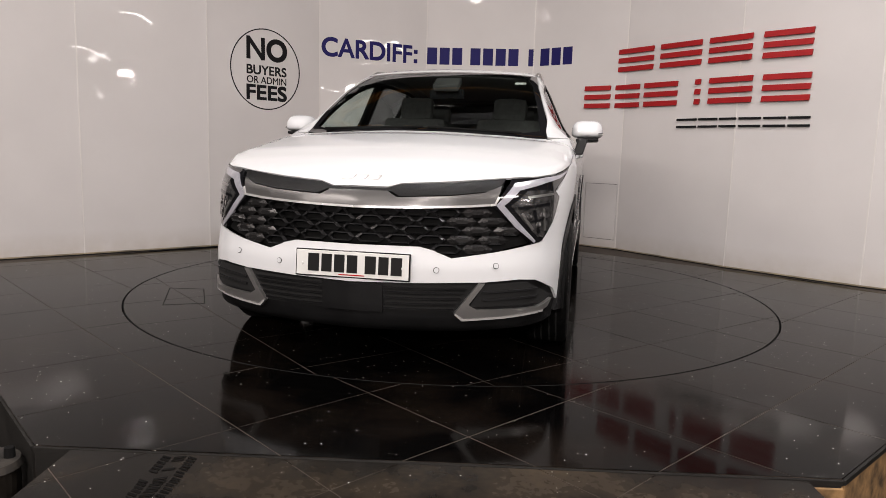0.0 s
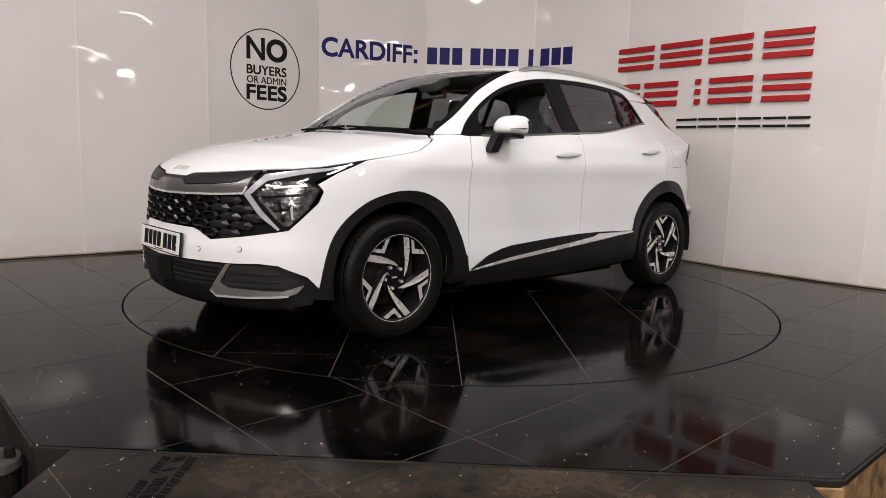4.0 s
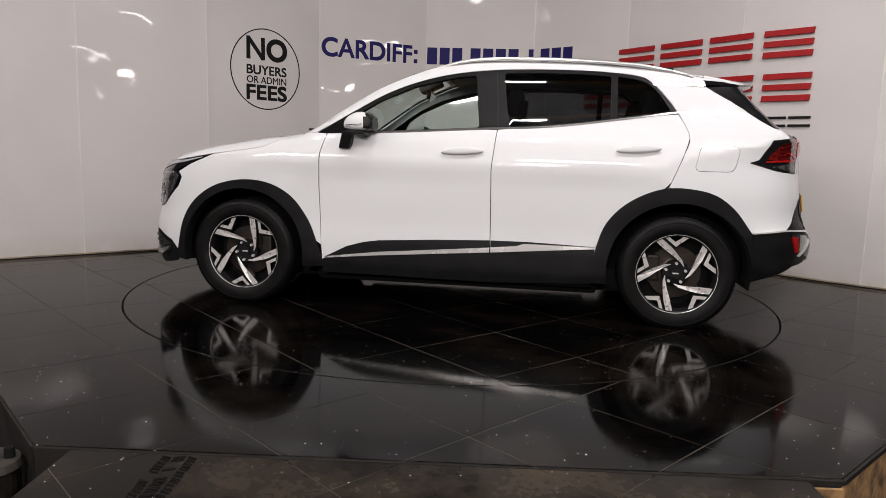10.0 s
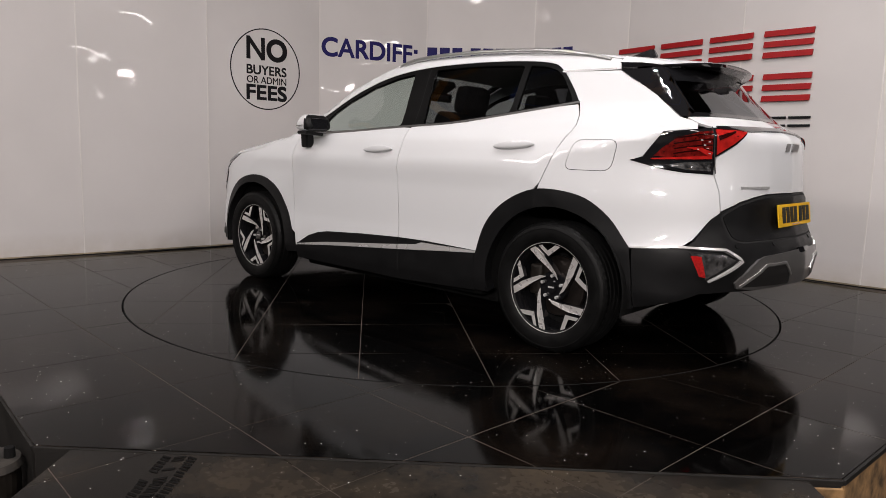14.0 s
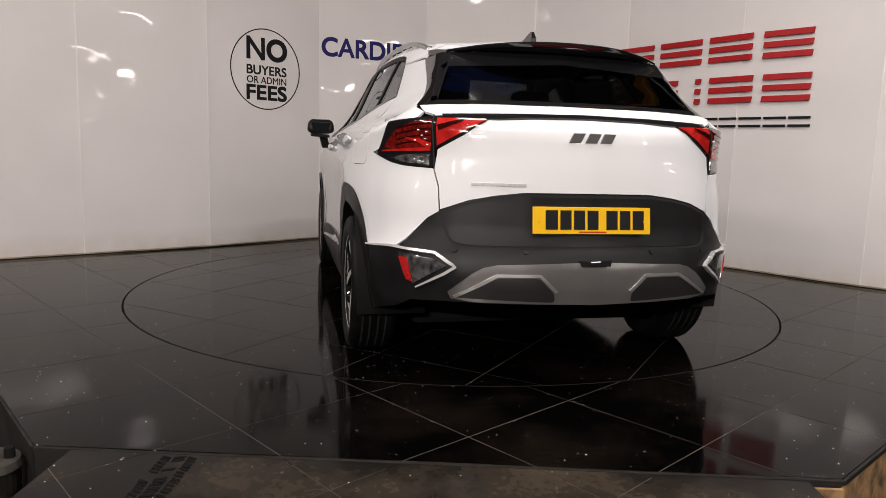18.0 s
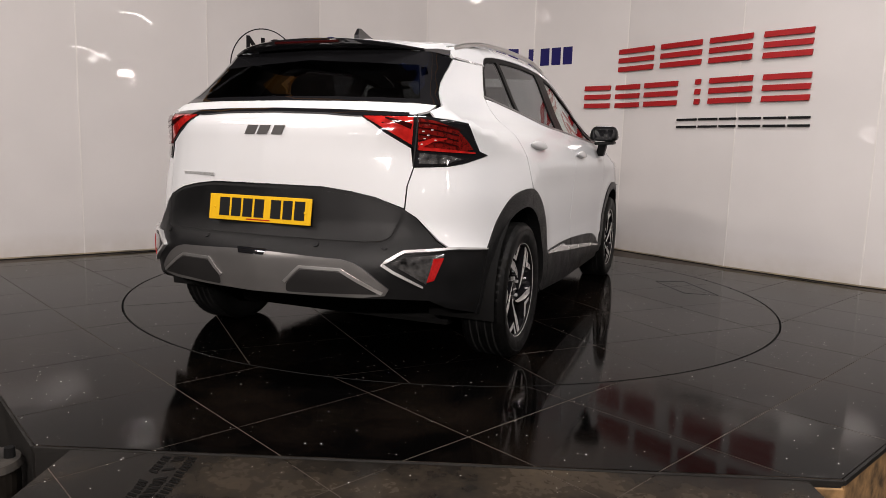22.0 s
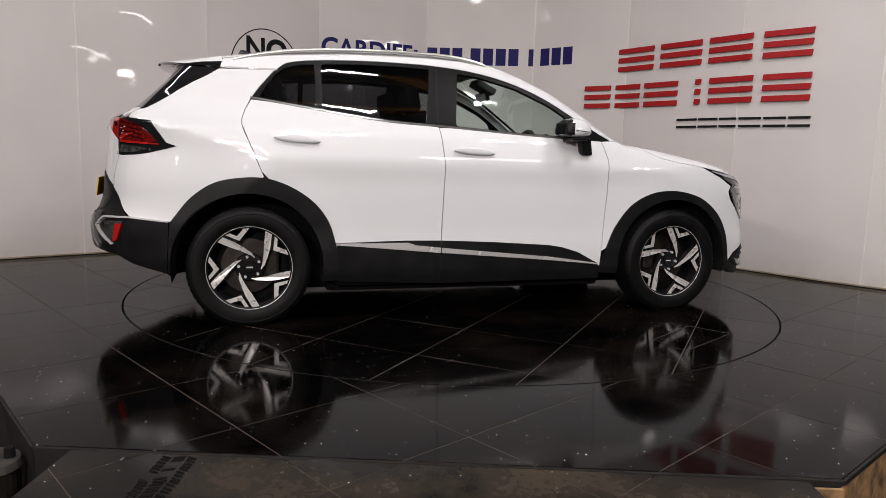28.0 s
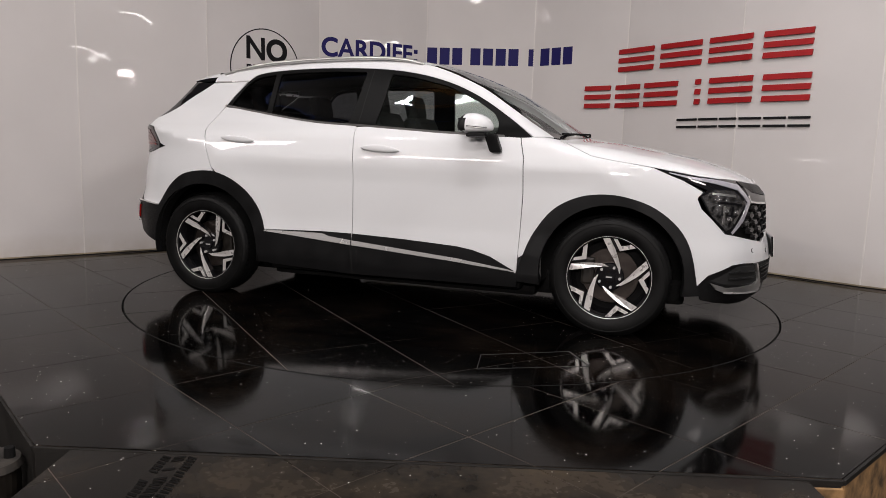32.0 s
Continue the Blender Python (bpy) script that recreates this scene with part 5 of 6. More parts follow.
mesh_poly = mesh_poly + [(-a, z) for a, z in mesh_poly[::-1][1:-1]]
CW, CH = 0.128, 0.043
for row in range(6):
    for col in range(-8, 9):
        cu = (col + (0.5 if row % 2 else 0.0)) * CW
        cv = 0.730 - row * CH * 0.93
        hexo = [(cu - CW * 0.50, cv), (cu - CW * 0.32, cv + CH * 0.47), (cu + CW * 0.32, cv + CH * 0.47), (cu + CW * 0.50, cv), (cu + CW * 0.32, cv - CH * 0.47), (cu - CW * 0.32, cv - CH * 0.47)]
        if not inside(mesh_poly, np.array([(cu, cv)]))[0]:
            continue
        ok = inside(mesh_poly, np.array(hexo))
        if ok.sum() < 4:
            continue
        far = abs(cu) > 0.40
        kk = 0.74 if not far else 0.45
        p = project("front", hexo)
        q = project("front", [(cu + (a - cu) * kk, cv + (b - cv) * (kk - 0.04)) for a, b in hexo])
        nn, nq = normal(p), normal(q)
        p, q2, q = p + nn * -0.004, q - nq * 0.030, q + nq * (0.004 if not far else 0.008)
        verts = np.concatenate([p, q, q2])
        faces = [(i, (i + 1) % 6, 6 + (i + 1) % 6, 6 + i) for i in range(6)]
        if far:
            faces.append(tuple(range(6, 12)))
        else:
            faces += [(6 + i, 6 + (i + 1) % 6, 12 + (i + 1) % 6, 12 + i) for i in range(6)]
        faces = [t[::-1] for t in faces]
        mesh_object("grille_cell", verts, faces, M_FACET if far else M_MESH, grille)

# plates, badge, sensors


def plate(parent, m, mat, name, back):
    pl = part(name, box_bm(0.52, 0.111, 0.006, m, 0.002), mat, parent, back)
    x = -0.205
    for k, w in enumerate((0.052, 0.048, 0.048, 0.048, 0.0, 0.050, 0.046, 0.050)):
        if w:
            part("bar", box_bm(w, 0.079, 0.002, m @ pose(x + w / 2, 0.002, 0.0038)), M_CHAR, pl)
        x += (w + 0.0115) if w else 0.024
    for x in (-0.232, 0.232):
        part("screw", cyl_bm(0.006, 0.005, 0.004, m @ pose(x, -0.004, 0.004), 12), mat, pl)
    part("maker_line", box_bm(0.12, 0.005, 0.0015, m @ pose(0.0, -0.047, 0.0035)), M_REFL, pl)
    return pl


fx = face_x(0.0, 0.49) - 0.008
pm = Matrix.Translation((fx + 0.012, 0, 0.489)) @ pose(0, 0, 0, 90, 0, 90) @ pose(0, 0, 0, -5)
part("plate_holder", box_bm(0.532, 0.122, 0.012, pm @ pose(0, 0, -0.008), 0.003), M_GLOSS, car, "black plate holder")
plate(car, pm, M_PLATEW, "number_plate", "white front plate with plain dark bars")
for y, z in ((0.37, 0.478), (-0.37, 0.478), (0.62, 0.498), (-0.62, 0.498)):
    cm = surf("front", *F(abs(y), z), 1 if y > 0 else -1, 0.001)
    ps = part("parking_sensor", cyl_bm(0.0135, 0.0135, 0.002, cm, 20), M_GREYPL, bumper, "thin ring round a parking sensor")
    part("sensor_face", cyl_bm(0.0115, 0.011, 0.006, cm, 20), M_PAINT, ps)
for k, (x, w) in enumerate(((-0.06, 0.05), (0.0, 0.05), (0.06, 0.05))):
    bm = box_bm(w, 0.026, 0.005, None, 0.0015)
    for v in bm.verts:
        v.co.x += v.co.y * 0.6
    bm.transform(Matrix.Translation((face_x(abs(x), 0.872) + 0.002, x, 0.872)) @ pose(0, 0, 0, 52, 0, 90))
    part("badge_bar", bm, M_CHROME, bonnet, "plain chrome badge shape")

# ---- rear end ----
for s in (1, -1):
    mir = s < 0

    def RR(y, z):
        return R(y, z)

    quarter = [RS(-1.494, 1.430), RS(-1.32, 1.433), RS(-1.191, 1.435), RS(-1.228, 1.393), RS(-1.277, 1.334), RS(-1.328, 1.263), RS(-1.358, 1.201), RS(-1.375, 1.151), RS(-1.376, 1.115), RS(-1.339, 1.02), RS(-1.274, 0.86), RS(-1.258, 0.824)]
    quarter += [RS(*p) for p in ARCH_R if p[0] < -1.26] + [RS(-1.765, 0.582), RS(-1.95, 0.596), R(0.775, 0.60), R(0.742, 0.628), R(0.66, 0.722), R(0.617, 0.752), R(0.620, 0.85), R(0.637, 0.925), R(0.745, 0.932), RS(-1.86, 0.943), RS(-1.71, 0.982), RS(-1.765, 1.002), RS(-1.842, 1.118), R(0.70, 1.133), R(0.668, 1.16), RS(-1.872, 1.188), RS(-1.785, 1.245), RS(-1.713, 1.298), RS(-1.636, 1.347), RS(-1.565, 1.386)]
    hl = []
    if s > 0:
        flap = fillet([RS(-1.425, 1.074), RS(-1.655, 1.078), RS(-1.630, 0.926), RS(-1.392, 0.926)], 0.045)
        hl = [flap]
    rq = panel("rear_quarter", quarter, "rear", M_PAINT, car, holes=hl, mirror=mir, cell=0.035)
    if s > 0:
        c = np.mean(flap, axis=0)
        fl2 = [(c[0] + (a - c[0]) * 0.972, c[1] + (b - c[1]) * 0.962) for a, b in flap]
        panel("fuel_flap", fl2, "rear", M_PAINT, rq, cell=0.04, label="flush white fuel flap")
        panel("flap_gap", [(c[0] + (a - c[0]) * 1.02, c[1] + (b - c[1]) * 1.02) for a, b in flap], "rear", M_GAP, rq, off=-0.008, skirt=False)
    panel("roof_seam", strip([RS(-1.172, 1.438), RS(-1.30, 1.438), RS(-1.470, 1.440)], 0.010), "rear", M_CHROME, car, off=0.002, skirt=False, mirror=mir, label="thin satin seam strip")
    # lamps
    tl = [R(0.40, 1.138), R(0.60, 1.140), R(0.70, 1.130), RS(-1.845, 1.114), RS(-1.768, 1.0), RS(-1.713, 0.985), RS(-1.86, 0.946), R(0.743, 0.936), R(0.640, 0.930), R(0.627, 1.008), R(0.52, 1.070)]
    tail = panel("tail_lamp", tl, "rear", M_GLOSS, car, off=0.004, depth=0.03, mirror=mir, cell=0.025, label="dark red angular tail lamp")
    panel("red_lens", [R(0.43, 1.127), R(0.622, 1.129), R(0.622, 1.018), R(0.535, 1.073)], "rear", M_RED, tail, off=0.007, mirror=mir, cell=0.025, label="bright red inner lens")
    panel("lens_shade", strip([R(0.52, 1.122), R(0.580, 1.106), R(0.620, 1.092)], [0.005, 0.016, 0.022]), "rear", M_DRED, tail, off=0.010, mirror=mir, cell=0.02, skirt=False)
    panel("red_lens", [R(0.642, 1.124), R(0.700, 1.118), RS(-1.900, 1.092), RS(-1.845, 1.045), RS(-1.810, 1.006), R(0.735, 0.992), R(0.642, 0.998)], "rear", M_MRED, tail, off=0.007, mirror=mir, cell=0.025, label="deep red outer lens")
    for z0, z1, w in ((1.110, 1.100, 0.007), (1.088, 1.076, 0.006), (1.062, 1.052, 0.006), (1.036, 1.030, 0.006)):
        panel("lens_shade", strip([R(0.645, z0), R(0.69, (z0 + z1) / 2 + 0.002), R(0.730, z1), RS(-1.885, z1 - 0.012)], w), "rear", M_DRED, tail, off=0.009, mirror=mir, cell=0.03, skirt=False)
    panel("light_guide", strip([R(0.645, 1.016), R(0.69, 1.040), R(0.735, 1.048)], [0.026, 0.016, 0.006]), "rear", M_RED, tail, off=0.010, mirror=mir, cell=0.02, skirt=False, label="bright red light guide")
    panel("light_guide", strip([R(0.645, 1.004), R(0.72, 1.000), RS(-1.80, 0.992)], [0.014, 0.013, 0.006]), "rear", M_RED, tail, off=0.0105, mirror=mir, cell=0.02, skirt=False, label="bright red light guide")
    for y0, z0 in ((0.660, 1.075), (0.676, 1.060), (0.664, 1.046), (0.690, 1.082), (0.700, 1.040), (0.655, 1.022)):
        part("facet", box_bm(0.010, 0.005, 0.004, surf("rear", *R(y0, z0), s, 0.010), 0.001), M_CHROME, tail)
    panel("clear_lens", [R(0.650, 0.985), R(0.735, 0.980), RS(-1.86, 0.965), R(0.738, 0.945), R(0.650, 0.940)], "rear", M_LENS, tail, off=0.007, mirror=mir, cell=0.025, label="clear reversing lens")
    panel("lamp_split", strip([R(0.632, 1.140), R(0.632, 0.93)], 0.006), "rear", M_GAP, tail, off=0.0075, mirror=mir, skirt=False)
    # lower corner: bright strip, reflector
    br = strip([RS(-1.757, 0.578), RS(-1.93, 0.592), R(0.775, 0.592), R(0.635, 0.582), R(0.575, 0.545), R(0.562, 0.533), R(0.60, 0.505), R(0.700, 0.440)], [0.007, 0.009, 0.010, 0.010, 0.011, 0.012, 0.011, 0.006])
    panel("bright_strip", br, "rear", M_CHROME, car, off=0.016, depth=0.02, mirror=mir, cell=0.02, label="satin chrome corner strip")
    rf = [R(0.592, 0.538), R(0.645, 0.562), R(0.765, 0.572), R(0.712, 0.452)]
    rl = panel("fog_lamp", rf, "rear", M_LENS, car, off=0.008, mirror=mir, cell=0.02, label="triangular rear fog lamp")
    panel("reflector", [R(0.735, 0.556), R(0.764, 0.558), R(0.735, 0.466), R(0.714, 0.460)], "rear", M_REFL, rl, off=0.011, mirror=mir, cell=0.02, label="red reflector")

# black lower bumper with the high centre
bl_ = [R(0, 0.836), R(0.28, 0.835), R(0.40, 0.820), R(0.50, 0.800), R(0.61, 0.757), R(0.66, 0.716), R(0.735, 0.625), R(0.77, 0.594), RS(-1.95, 0.590), RS(-1.760, 0.576), RS(-1.765, 0.47), RS(-1.772, 0.288), RS(-1.95, 0.335), R(0.72, 0.378), R(0.60, 0.388), R(0, 0.386)]
rb = panel("rear_bumper", bl_ + [(-a, z) for a, z in bl_[::-1][1:-1]], "rear", M_CLAD, car, depth=0.03, label="black plastic rear bumper")
rc = [R(0, 0.822), R(0.28, 0.821), R(0.40, 0.806), R(0.50, 0.786), R(0.608, 0.738), R(0.572, 0.640), R(0.545, 0.624), R(0.48, 0.618), R(0, 0.622)]
rcf = fillet(rc + [(-a, z) for a, z in rc[::-1][1:-1]], 0.02)
panel("plate_panel", rcf, "rear", M_CLAD, rb, off=0.006, depth=0.02, label="black plate panel of the tailgate")
panel("plate_panel_gap", [(a * 1.022, (b - 0.72) * 1.09 + 0.72) for a, b in rcf], "rear", M_GAP, rb, off=0.002, skirt=False)
skid = [R(0, 0.562), R(0.40, 0.548), R(0.455, 0.535), R(0.50, 0.508), R(0.585, 0.432), R(0.57, 0.405), R(0.48, 0.395), R(0, 0.392)]
sk_ = panel("skid_plate", skid + [(-a, z) for a, z in skid[::-1][1:-1]], "rear", M_SKID, rb, off=0.012, depth=0.03, label="dark silver skid plate")
for s in (1, -1):
    # no hollow here: the recess shade is put into a darker patch
    rec = fillet([(R(0.165, 0.402)[0] * s, 0.402), (R(0.17, 0.440)[0] * s, 0.440), (R(0.235, 0.498)[0] * s, 0.498), (R(0.40, 0.496)[0] * s, 0.496), (R(0.55, 0.412)[0] * s, 0.412)], 0.015)
    panel("skid_recess", rec if s > 0 else rec[::-1], "rear", M_SKIDD, sk_, off=0.0145, skirt=False, label="darker satin patch with the recess shade in its colour")
    panel("skid_rib", strip([(R(0.16, 0.445)[0] * s, 0.445), (R(0.23, 0.508)[0] * s, 0.508), (R(0.40, 0.506)[0] * s, 0.506), (R(0.56, 0.415)[0] * s, 0.415)], 0.012), "rear", M_ALLOY, sk_, off=0.018, depth=0.01)
panel("fog_light", [(-0.055, 0.545), (0.055, 0.545), (0.065, 0.566), (-0.065, 0.566)], "rear", M_GLOSS, rb, off=0.016, label="smoked centre fog light")

# tailgate, light bar, rear glass
tg = [R(0, 1.199), R(0.40, 1.197), R(0.60, 1.192), R(0.676, 1.187), R(0.663, 1.160), R(0.615, 1.142), R(0.40, 1.142), R(0.52, 1.066), R(0.620, 1.004), R(0.632, 0.925), R(0.615, 0.85), R(0.612, 0.760), R(0.50, 0.803), R(0.40, 0.823), R(0.28, 0.838), R(0, 0.840)]
tgf = tg + [(-a, z) for a, z in tg[::-1][1:-1]]
tailgate = panel("tailgate", tgf, "rear", M_PAINT, car, cell=0.04)
lb = [R(0, 1.158), R(0.30, 1.154), R(0.60, 1.146), R(0.60, 1.134), R(0.40, 1.128), R(0.25, 1.138), R(0, 1.142)]
panel("light_bar", lb + [(-a, z) for a, z in lb[::-1][1:-1]], "rear", M_GLOSS, tailgate, off=0.006, label="gloss black light bar")
gg = [R(0, 1.204), R(0.40, 1.202), R(0.60, 1.197), R(0.678, 1.192), RS(-1.876, 1.192), RS(-1.788, 1.248), RS(-1.715, 1.301), RS(-1.638, 1.350), RS(-1.567, 1.390), RS(-1.497, 1.434), R(0.585, 1.432), R(0.44, 1.446), R(0.25, 1.458), R(0, 1.462)]
rg = panel("rear_glass", gg + [(-a, z) for a, z in gg[::-1][1:-1]], "rear", M_REARG, car, off=-0.003, skirt=False, label="dark privacy rear window")
bd = [R(0, 1.222), R(0.40, 1.220), R(0.600, 1.215), R(0.525, 1.375), R(0, 1.40)]
panel("glass_border", gg + [(-a, z) for a, z in gg[::-1][1:-1]], "rear", M_GLOSS, rg, off=-0.002, holes=[bd + [(-a, z) for a, z in bd[::-1][1:-1]]], skirt=False, label="black glazing border")

# spoiler: the roof carried on over the glass, white above and on its cheeks, black below
vs, fs = [], []
ny = 27
wide = project("side", [(-1.475, 1.468)])[0][1] - 0.003
for i in range(ny):
    y = wide * (2 * i / (ny - 1) - 1)
    k = abs(y) / wide
    tipx = -1.862 + 0.165 * k ** 3
    rootx = -1.475 - 0.055 * (1 - k ** 2)
    zt = project("top", [(rootx, y)])[0][2] + 0.002
    ztip = 1.490 - 0.038 * k ** 2
    zb = 1.452 - 0.004 * k ** 2
    sec = [(rootx, zt), (rootx * 0.5 + tipx * 0.5, (zt + ztip) / 2 + 0.005), (tipx + 0.012, ztip + 0.002), (tipx, ztip - 0.004), (tipx + 0.010, ztip - 0.010 - 0.016 * (1 - k)), (tipx + 0.06, zb), (rootx - 0.012, zb)]
    # the tail of the spoiler is narrower than its root
    vs += [(a, y * (1 - 0.085 * max(0.0, min(1.0, (rootx - a) / 0.25))), b) for a, b in sec]
for i in range(ny - 1):
    for q in range(6):
        a = i * 7 + q
        fs.append((a, a + 1, a + 8, a + 7))
fs += [tuple(range(6, -1, -1)), tuple((ny - 1) * 7 + k for k in range(7))]
tops = [t for k, t in enumerate(fs[:-2]) if k % 6 < 2]
rest = [t for k, t in enumerate(fs[:-2]) if k % 6 >= 2] + fs[-2:]
spoiler = mesh_object("spoiler", vs, [t[::-1] for t in rest], M_GLOSS, car, None, False, "gloss black roof spoiler with white top")
mesh_object("spoiler_top", vs, [t[::-1] for t in tops], M_PAINT, spoiler)
part("brake_light", box_bm(0.012, 0.34, 0.012, pose(-1.856, 0, 1.473), 0.003), M_DRED, spoiler, "dark red high brake light")
fin = bmesh.new()
fp = [(-1.21, 1.580), (-1.385, 1.550), (-1.396, 1.580), (-1.376, 1.614), (-1.356, 1.616), (-1.27, 1.590)]
a = [fin.verts.new((x, 0.018 * (1 - (z - 1.55) / 0.10), z)) for x, z in fp]
b = [fin.verts.new((x, -0.018 * (1 - (z - 1.55) / 0.10), z)) for x, z in fp]
fin.faces.new(a), fin.faces.new(b[::-1])
for i in range(len(fp)):
    j = (i + 1) % len(fp)
    fin.faces.new((a[i], b[i], b[j], a[j]))
part("roof_aerial", fin, M_GLOSS, car, "black shark fin aerial")
# roof rails
for s in (1, -1):
    line = [(0.10, 0.600, -0.008), (0.02, 0.597, 0.008), (-0.08, 0.594, 0.018), (-0.25, 0.590, 0.022), (-0.5, 0.585, 0.023), (-0.8, 0.577, 0.022), (-1.05, 0.568, 0.019), (-1.22, 0.560, 0.010), (-1.36, 0.552, -0.003), (-1.42, 0.549, -0.012)]
    line = [(a[0], a[1], b[1]) for a, b in zip(smoothline([(x, y) for x, y, h in line], 5), smoothline([(x, h) for x, y, h in line], 5))]
    vs, fs = [], []
    for x, y, h in line:
        z = project("top", [(x, y)])[0][2]
        for dy, dz in ((-0.011, 0.0), (-0.009, 0.010), (0, 0.013), (0.009, 0.010), (0.011, 0.0), (0.008, -0.010), (-0.008, -0.010)):
            vs.append((x, (y + dy) * s, z + h + dz))
    k = 7
    for i in range(len(line) - 1):
        for q in range(k):
            f = (i * k + q, i * k + (q + 1) % k, (i + 1) * k + (q + 1) % k, (i + 1) * k + q)
            fs.append(f if s > 0 else f[::-1])
    fs += [tuple(range(k)), tuple((len(line) - 1) * k + q for q in range(k))[::-1]]
    rail = mesh_object("roof_rail", vs, fs, M_ALLOY, car, None, True, "satin silver roof rail")

rx = face_x(0.0, 0.73, True)
pm2 = Matrix.Translation((rx - 0.014, 0, 0.731)) @ pose(0, 0, 0, 90, 0, -90) @ pose(0, 0, 0, -8)
plate(car, pm2, M_PLATEY, "number_plate", "yellow rear plate with plain dark bars")
for k, x in enumerate((-0.068, 0.0, 0.068)):
    bm = box_bm(0.052, 0.040, 0.006, None, 0.002)
    for v in bm.verts:
        v.co.x += v.co.y * 0.5
    bm.transform(Matrix.Translation((face_x(abs(x), 1.066, True) - 0.003, 0, 1.066)) @ pose(0, 0, 0, 88, 0, -90) @ pose(x, 0, 0))
    part("badge_bar", bm, M_SKID, tailgate, "plain dark chrome badge shape")
bm = box_bm(0.225, 0.013, 0.004, Matrix.Translation((face_x(0.385, 0.868, True) - 0.002, 0.385, 0.868)) @ pose(0, 0, 0, 90, 0, -90 - 15), 0.001)
part("name_bar", bm, M_NAME, tailgate, "thin chrome name strip without lettering")
for y in (0.28, -0.28, 0.56, -0.56):
    cm = surf("rear", *R(abs(y), 0.60), 1 if y > 0 else -1, 0.002)
    part("parking_sensor", cyl_bm(0.012, 0.011, 0.006, cm, 20), M_CLAD, rb)

# ---- wheels ----
WR = 0.334


def wheel(cx, s, phase):
    wh = new("wheel")
    wh.parent = car
    tv, tf = lathe([(0.232, -0.095), (0.26, -0.104), (0.298, -0.108), (0.322, -0.100), (0.334, -0.082), (WR, -0.05), (WR, 0.05), (0.334, 0.082), (0.322, 0.100), (0.298, 0.108), (0.26, 0.104), (0.232, 0.095), (0.222, 0.085)], 64)
    rotm = pose(cx, 0.822 * s, WR - 0.008)
    def put(vs):
        # the tyre flattens where it stands
        out = [rotm @ Vector((x, y * s, z)) for x, y, z in vs]
        for q in out:
            q.z = max(q.z, 0.0015)
        return out
    fl = (lambda fs: fs if s > 0 else [f[::-1] for f in fs])
    ty = mesh_object("tyre", put(tv), fl(tf), M_TYRE, wh, None, True, "worn black tyre")
    # tread grooves
    for o in (-0.055, -0.02, 0.02, 0.055):
        gv, gf = lathe([(WR + 0.0006, o - 0.004), (WR + 0.0006, o + 0.004)], 64)
        mesh_object("groove", put(gv), fl(gf), M_GAP, ty)
    # shoulder blocks of the tread
    gv, gf = [], []
    for k in range(56):
        for o in (-1, 1):
            a, b = 2 * math.pi * k / 56, 2 * math.pi * (k + 0.62) / 56
            n0 = len(gv)
            for r, oy in ((0.3225, 0.1015), (0.3362, 0.083), (0.3352, 0.062)):
                gv += [(r * math.cos(a), o * oy, r * math.sin(a)), (r * math.cos(b), o * oy, r * math.sin(b))]
            for q in range(2):
                f = (n0 + 2 * q, n0 + 2 * q + 1, n0 + 2 * q + 3, n0 + 2 * q + 2)
                gf.append(f if o > 0 else f[::-1])
    tagged(mesh_object("tread", put(gv), fl(gf), M_TYRE, ty), kind="stuff")
    sv, sf = lathe([(0.300, 0.1085), (0.303, 0.1100), (0.306, 0.1085)], 64)
    mesh_object("sidewall_ring", put(sv), fl(sf), M_TYRE, ty, None, True)
    rv, rf = lathe([(0.228, 0.060), (0.2345, 0.088), (0.235, 0.094), (0.2325, 0.096), (0.2285, 0.091)], 64)
    rim = mesh_object("rim", put(rv), fl(rf), M_MACH, wh, None, True, "machined alloy rim with black pockets")
    bv, bf = lathe([(0.2285, 0.091), (0.222, 0.080), (0.214, 0.055), (0.206, 0.0), (0.20, -0.085)], 64)
    mesh_object("barrel", put(bv), fl(bf), M_GLOSS, rim, None, True)
    dv, df = lathe([(0.0, 0.0), (0.155, 0.0), (0.158, -0.006), (0.155, -0.024)], 40)
    mesh_object("brake_disc", put(dv), fl(df), M_DISC, wh, None, False, "dull steel brake disc")
    part("brake_caliper", box_bm(0.075, 0.05, 0.16, rotm @ pose(0.125 if cx < 0 else -0.125, 0.0, 0.02, 0, 0, 0), 0.015), M_GREASE, wh)
    bv, bf = lathe([(0.0, -0.05), (0.206, -0.05)], 40)
    mesh_object("dark_back", put(bv), fl(bf), M_MATT, wh)

    def arm_at(pts, y0, y1, dish=0.030, bright=True):
        """A flat-faced arm from polar points (radius, degrees), with dark flanks."""
        n = len(pts)
        sx = -1 if s > 0 else 1
        pol = [(sx * r * math.cos(radians(a)), y1 - dish * (1 - r / 0.226) ** 2, r * math.sin(radians(a))) for r, a in pts]
        low_ = [(x * 0.99, y - (y1 - y0), z * 0.99) for x, y, z in pol]
        cx_ = sum(p[0] for p in pol) / n
        area = sum(p[0] * q[2] - q[0] * p[2] for p, q in zip(pol, pol[1:] + pol[:1]))
        face = list(range(n))
        out = face if area < 0 else face[::-1]
        if bright:
            mesh_object("spoke", put(pol), fl([tuple(out)]), M_MACH, rim)
        fs = [(i, (i + 1) % n, n + (i + 1) % n, n + i) for i in range(n)]
        base = [(x, y - 0.0012, z) for x, y, z in pol]
        if area < 0:
            fs = [f[::-1] for f in fs]
        mesh_object("spoke_flank", put(base + low_), fl(fs + [tuple(out)]), M_GLOSS, rim)

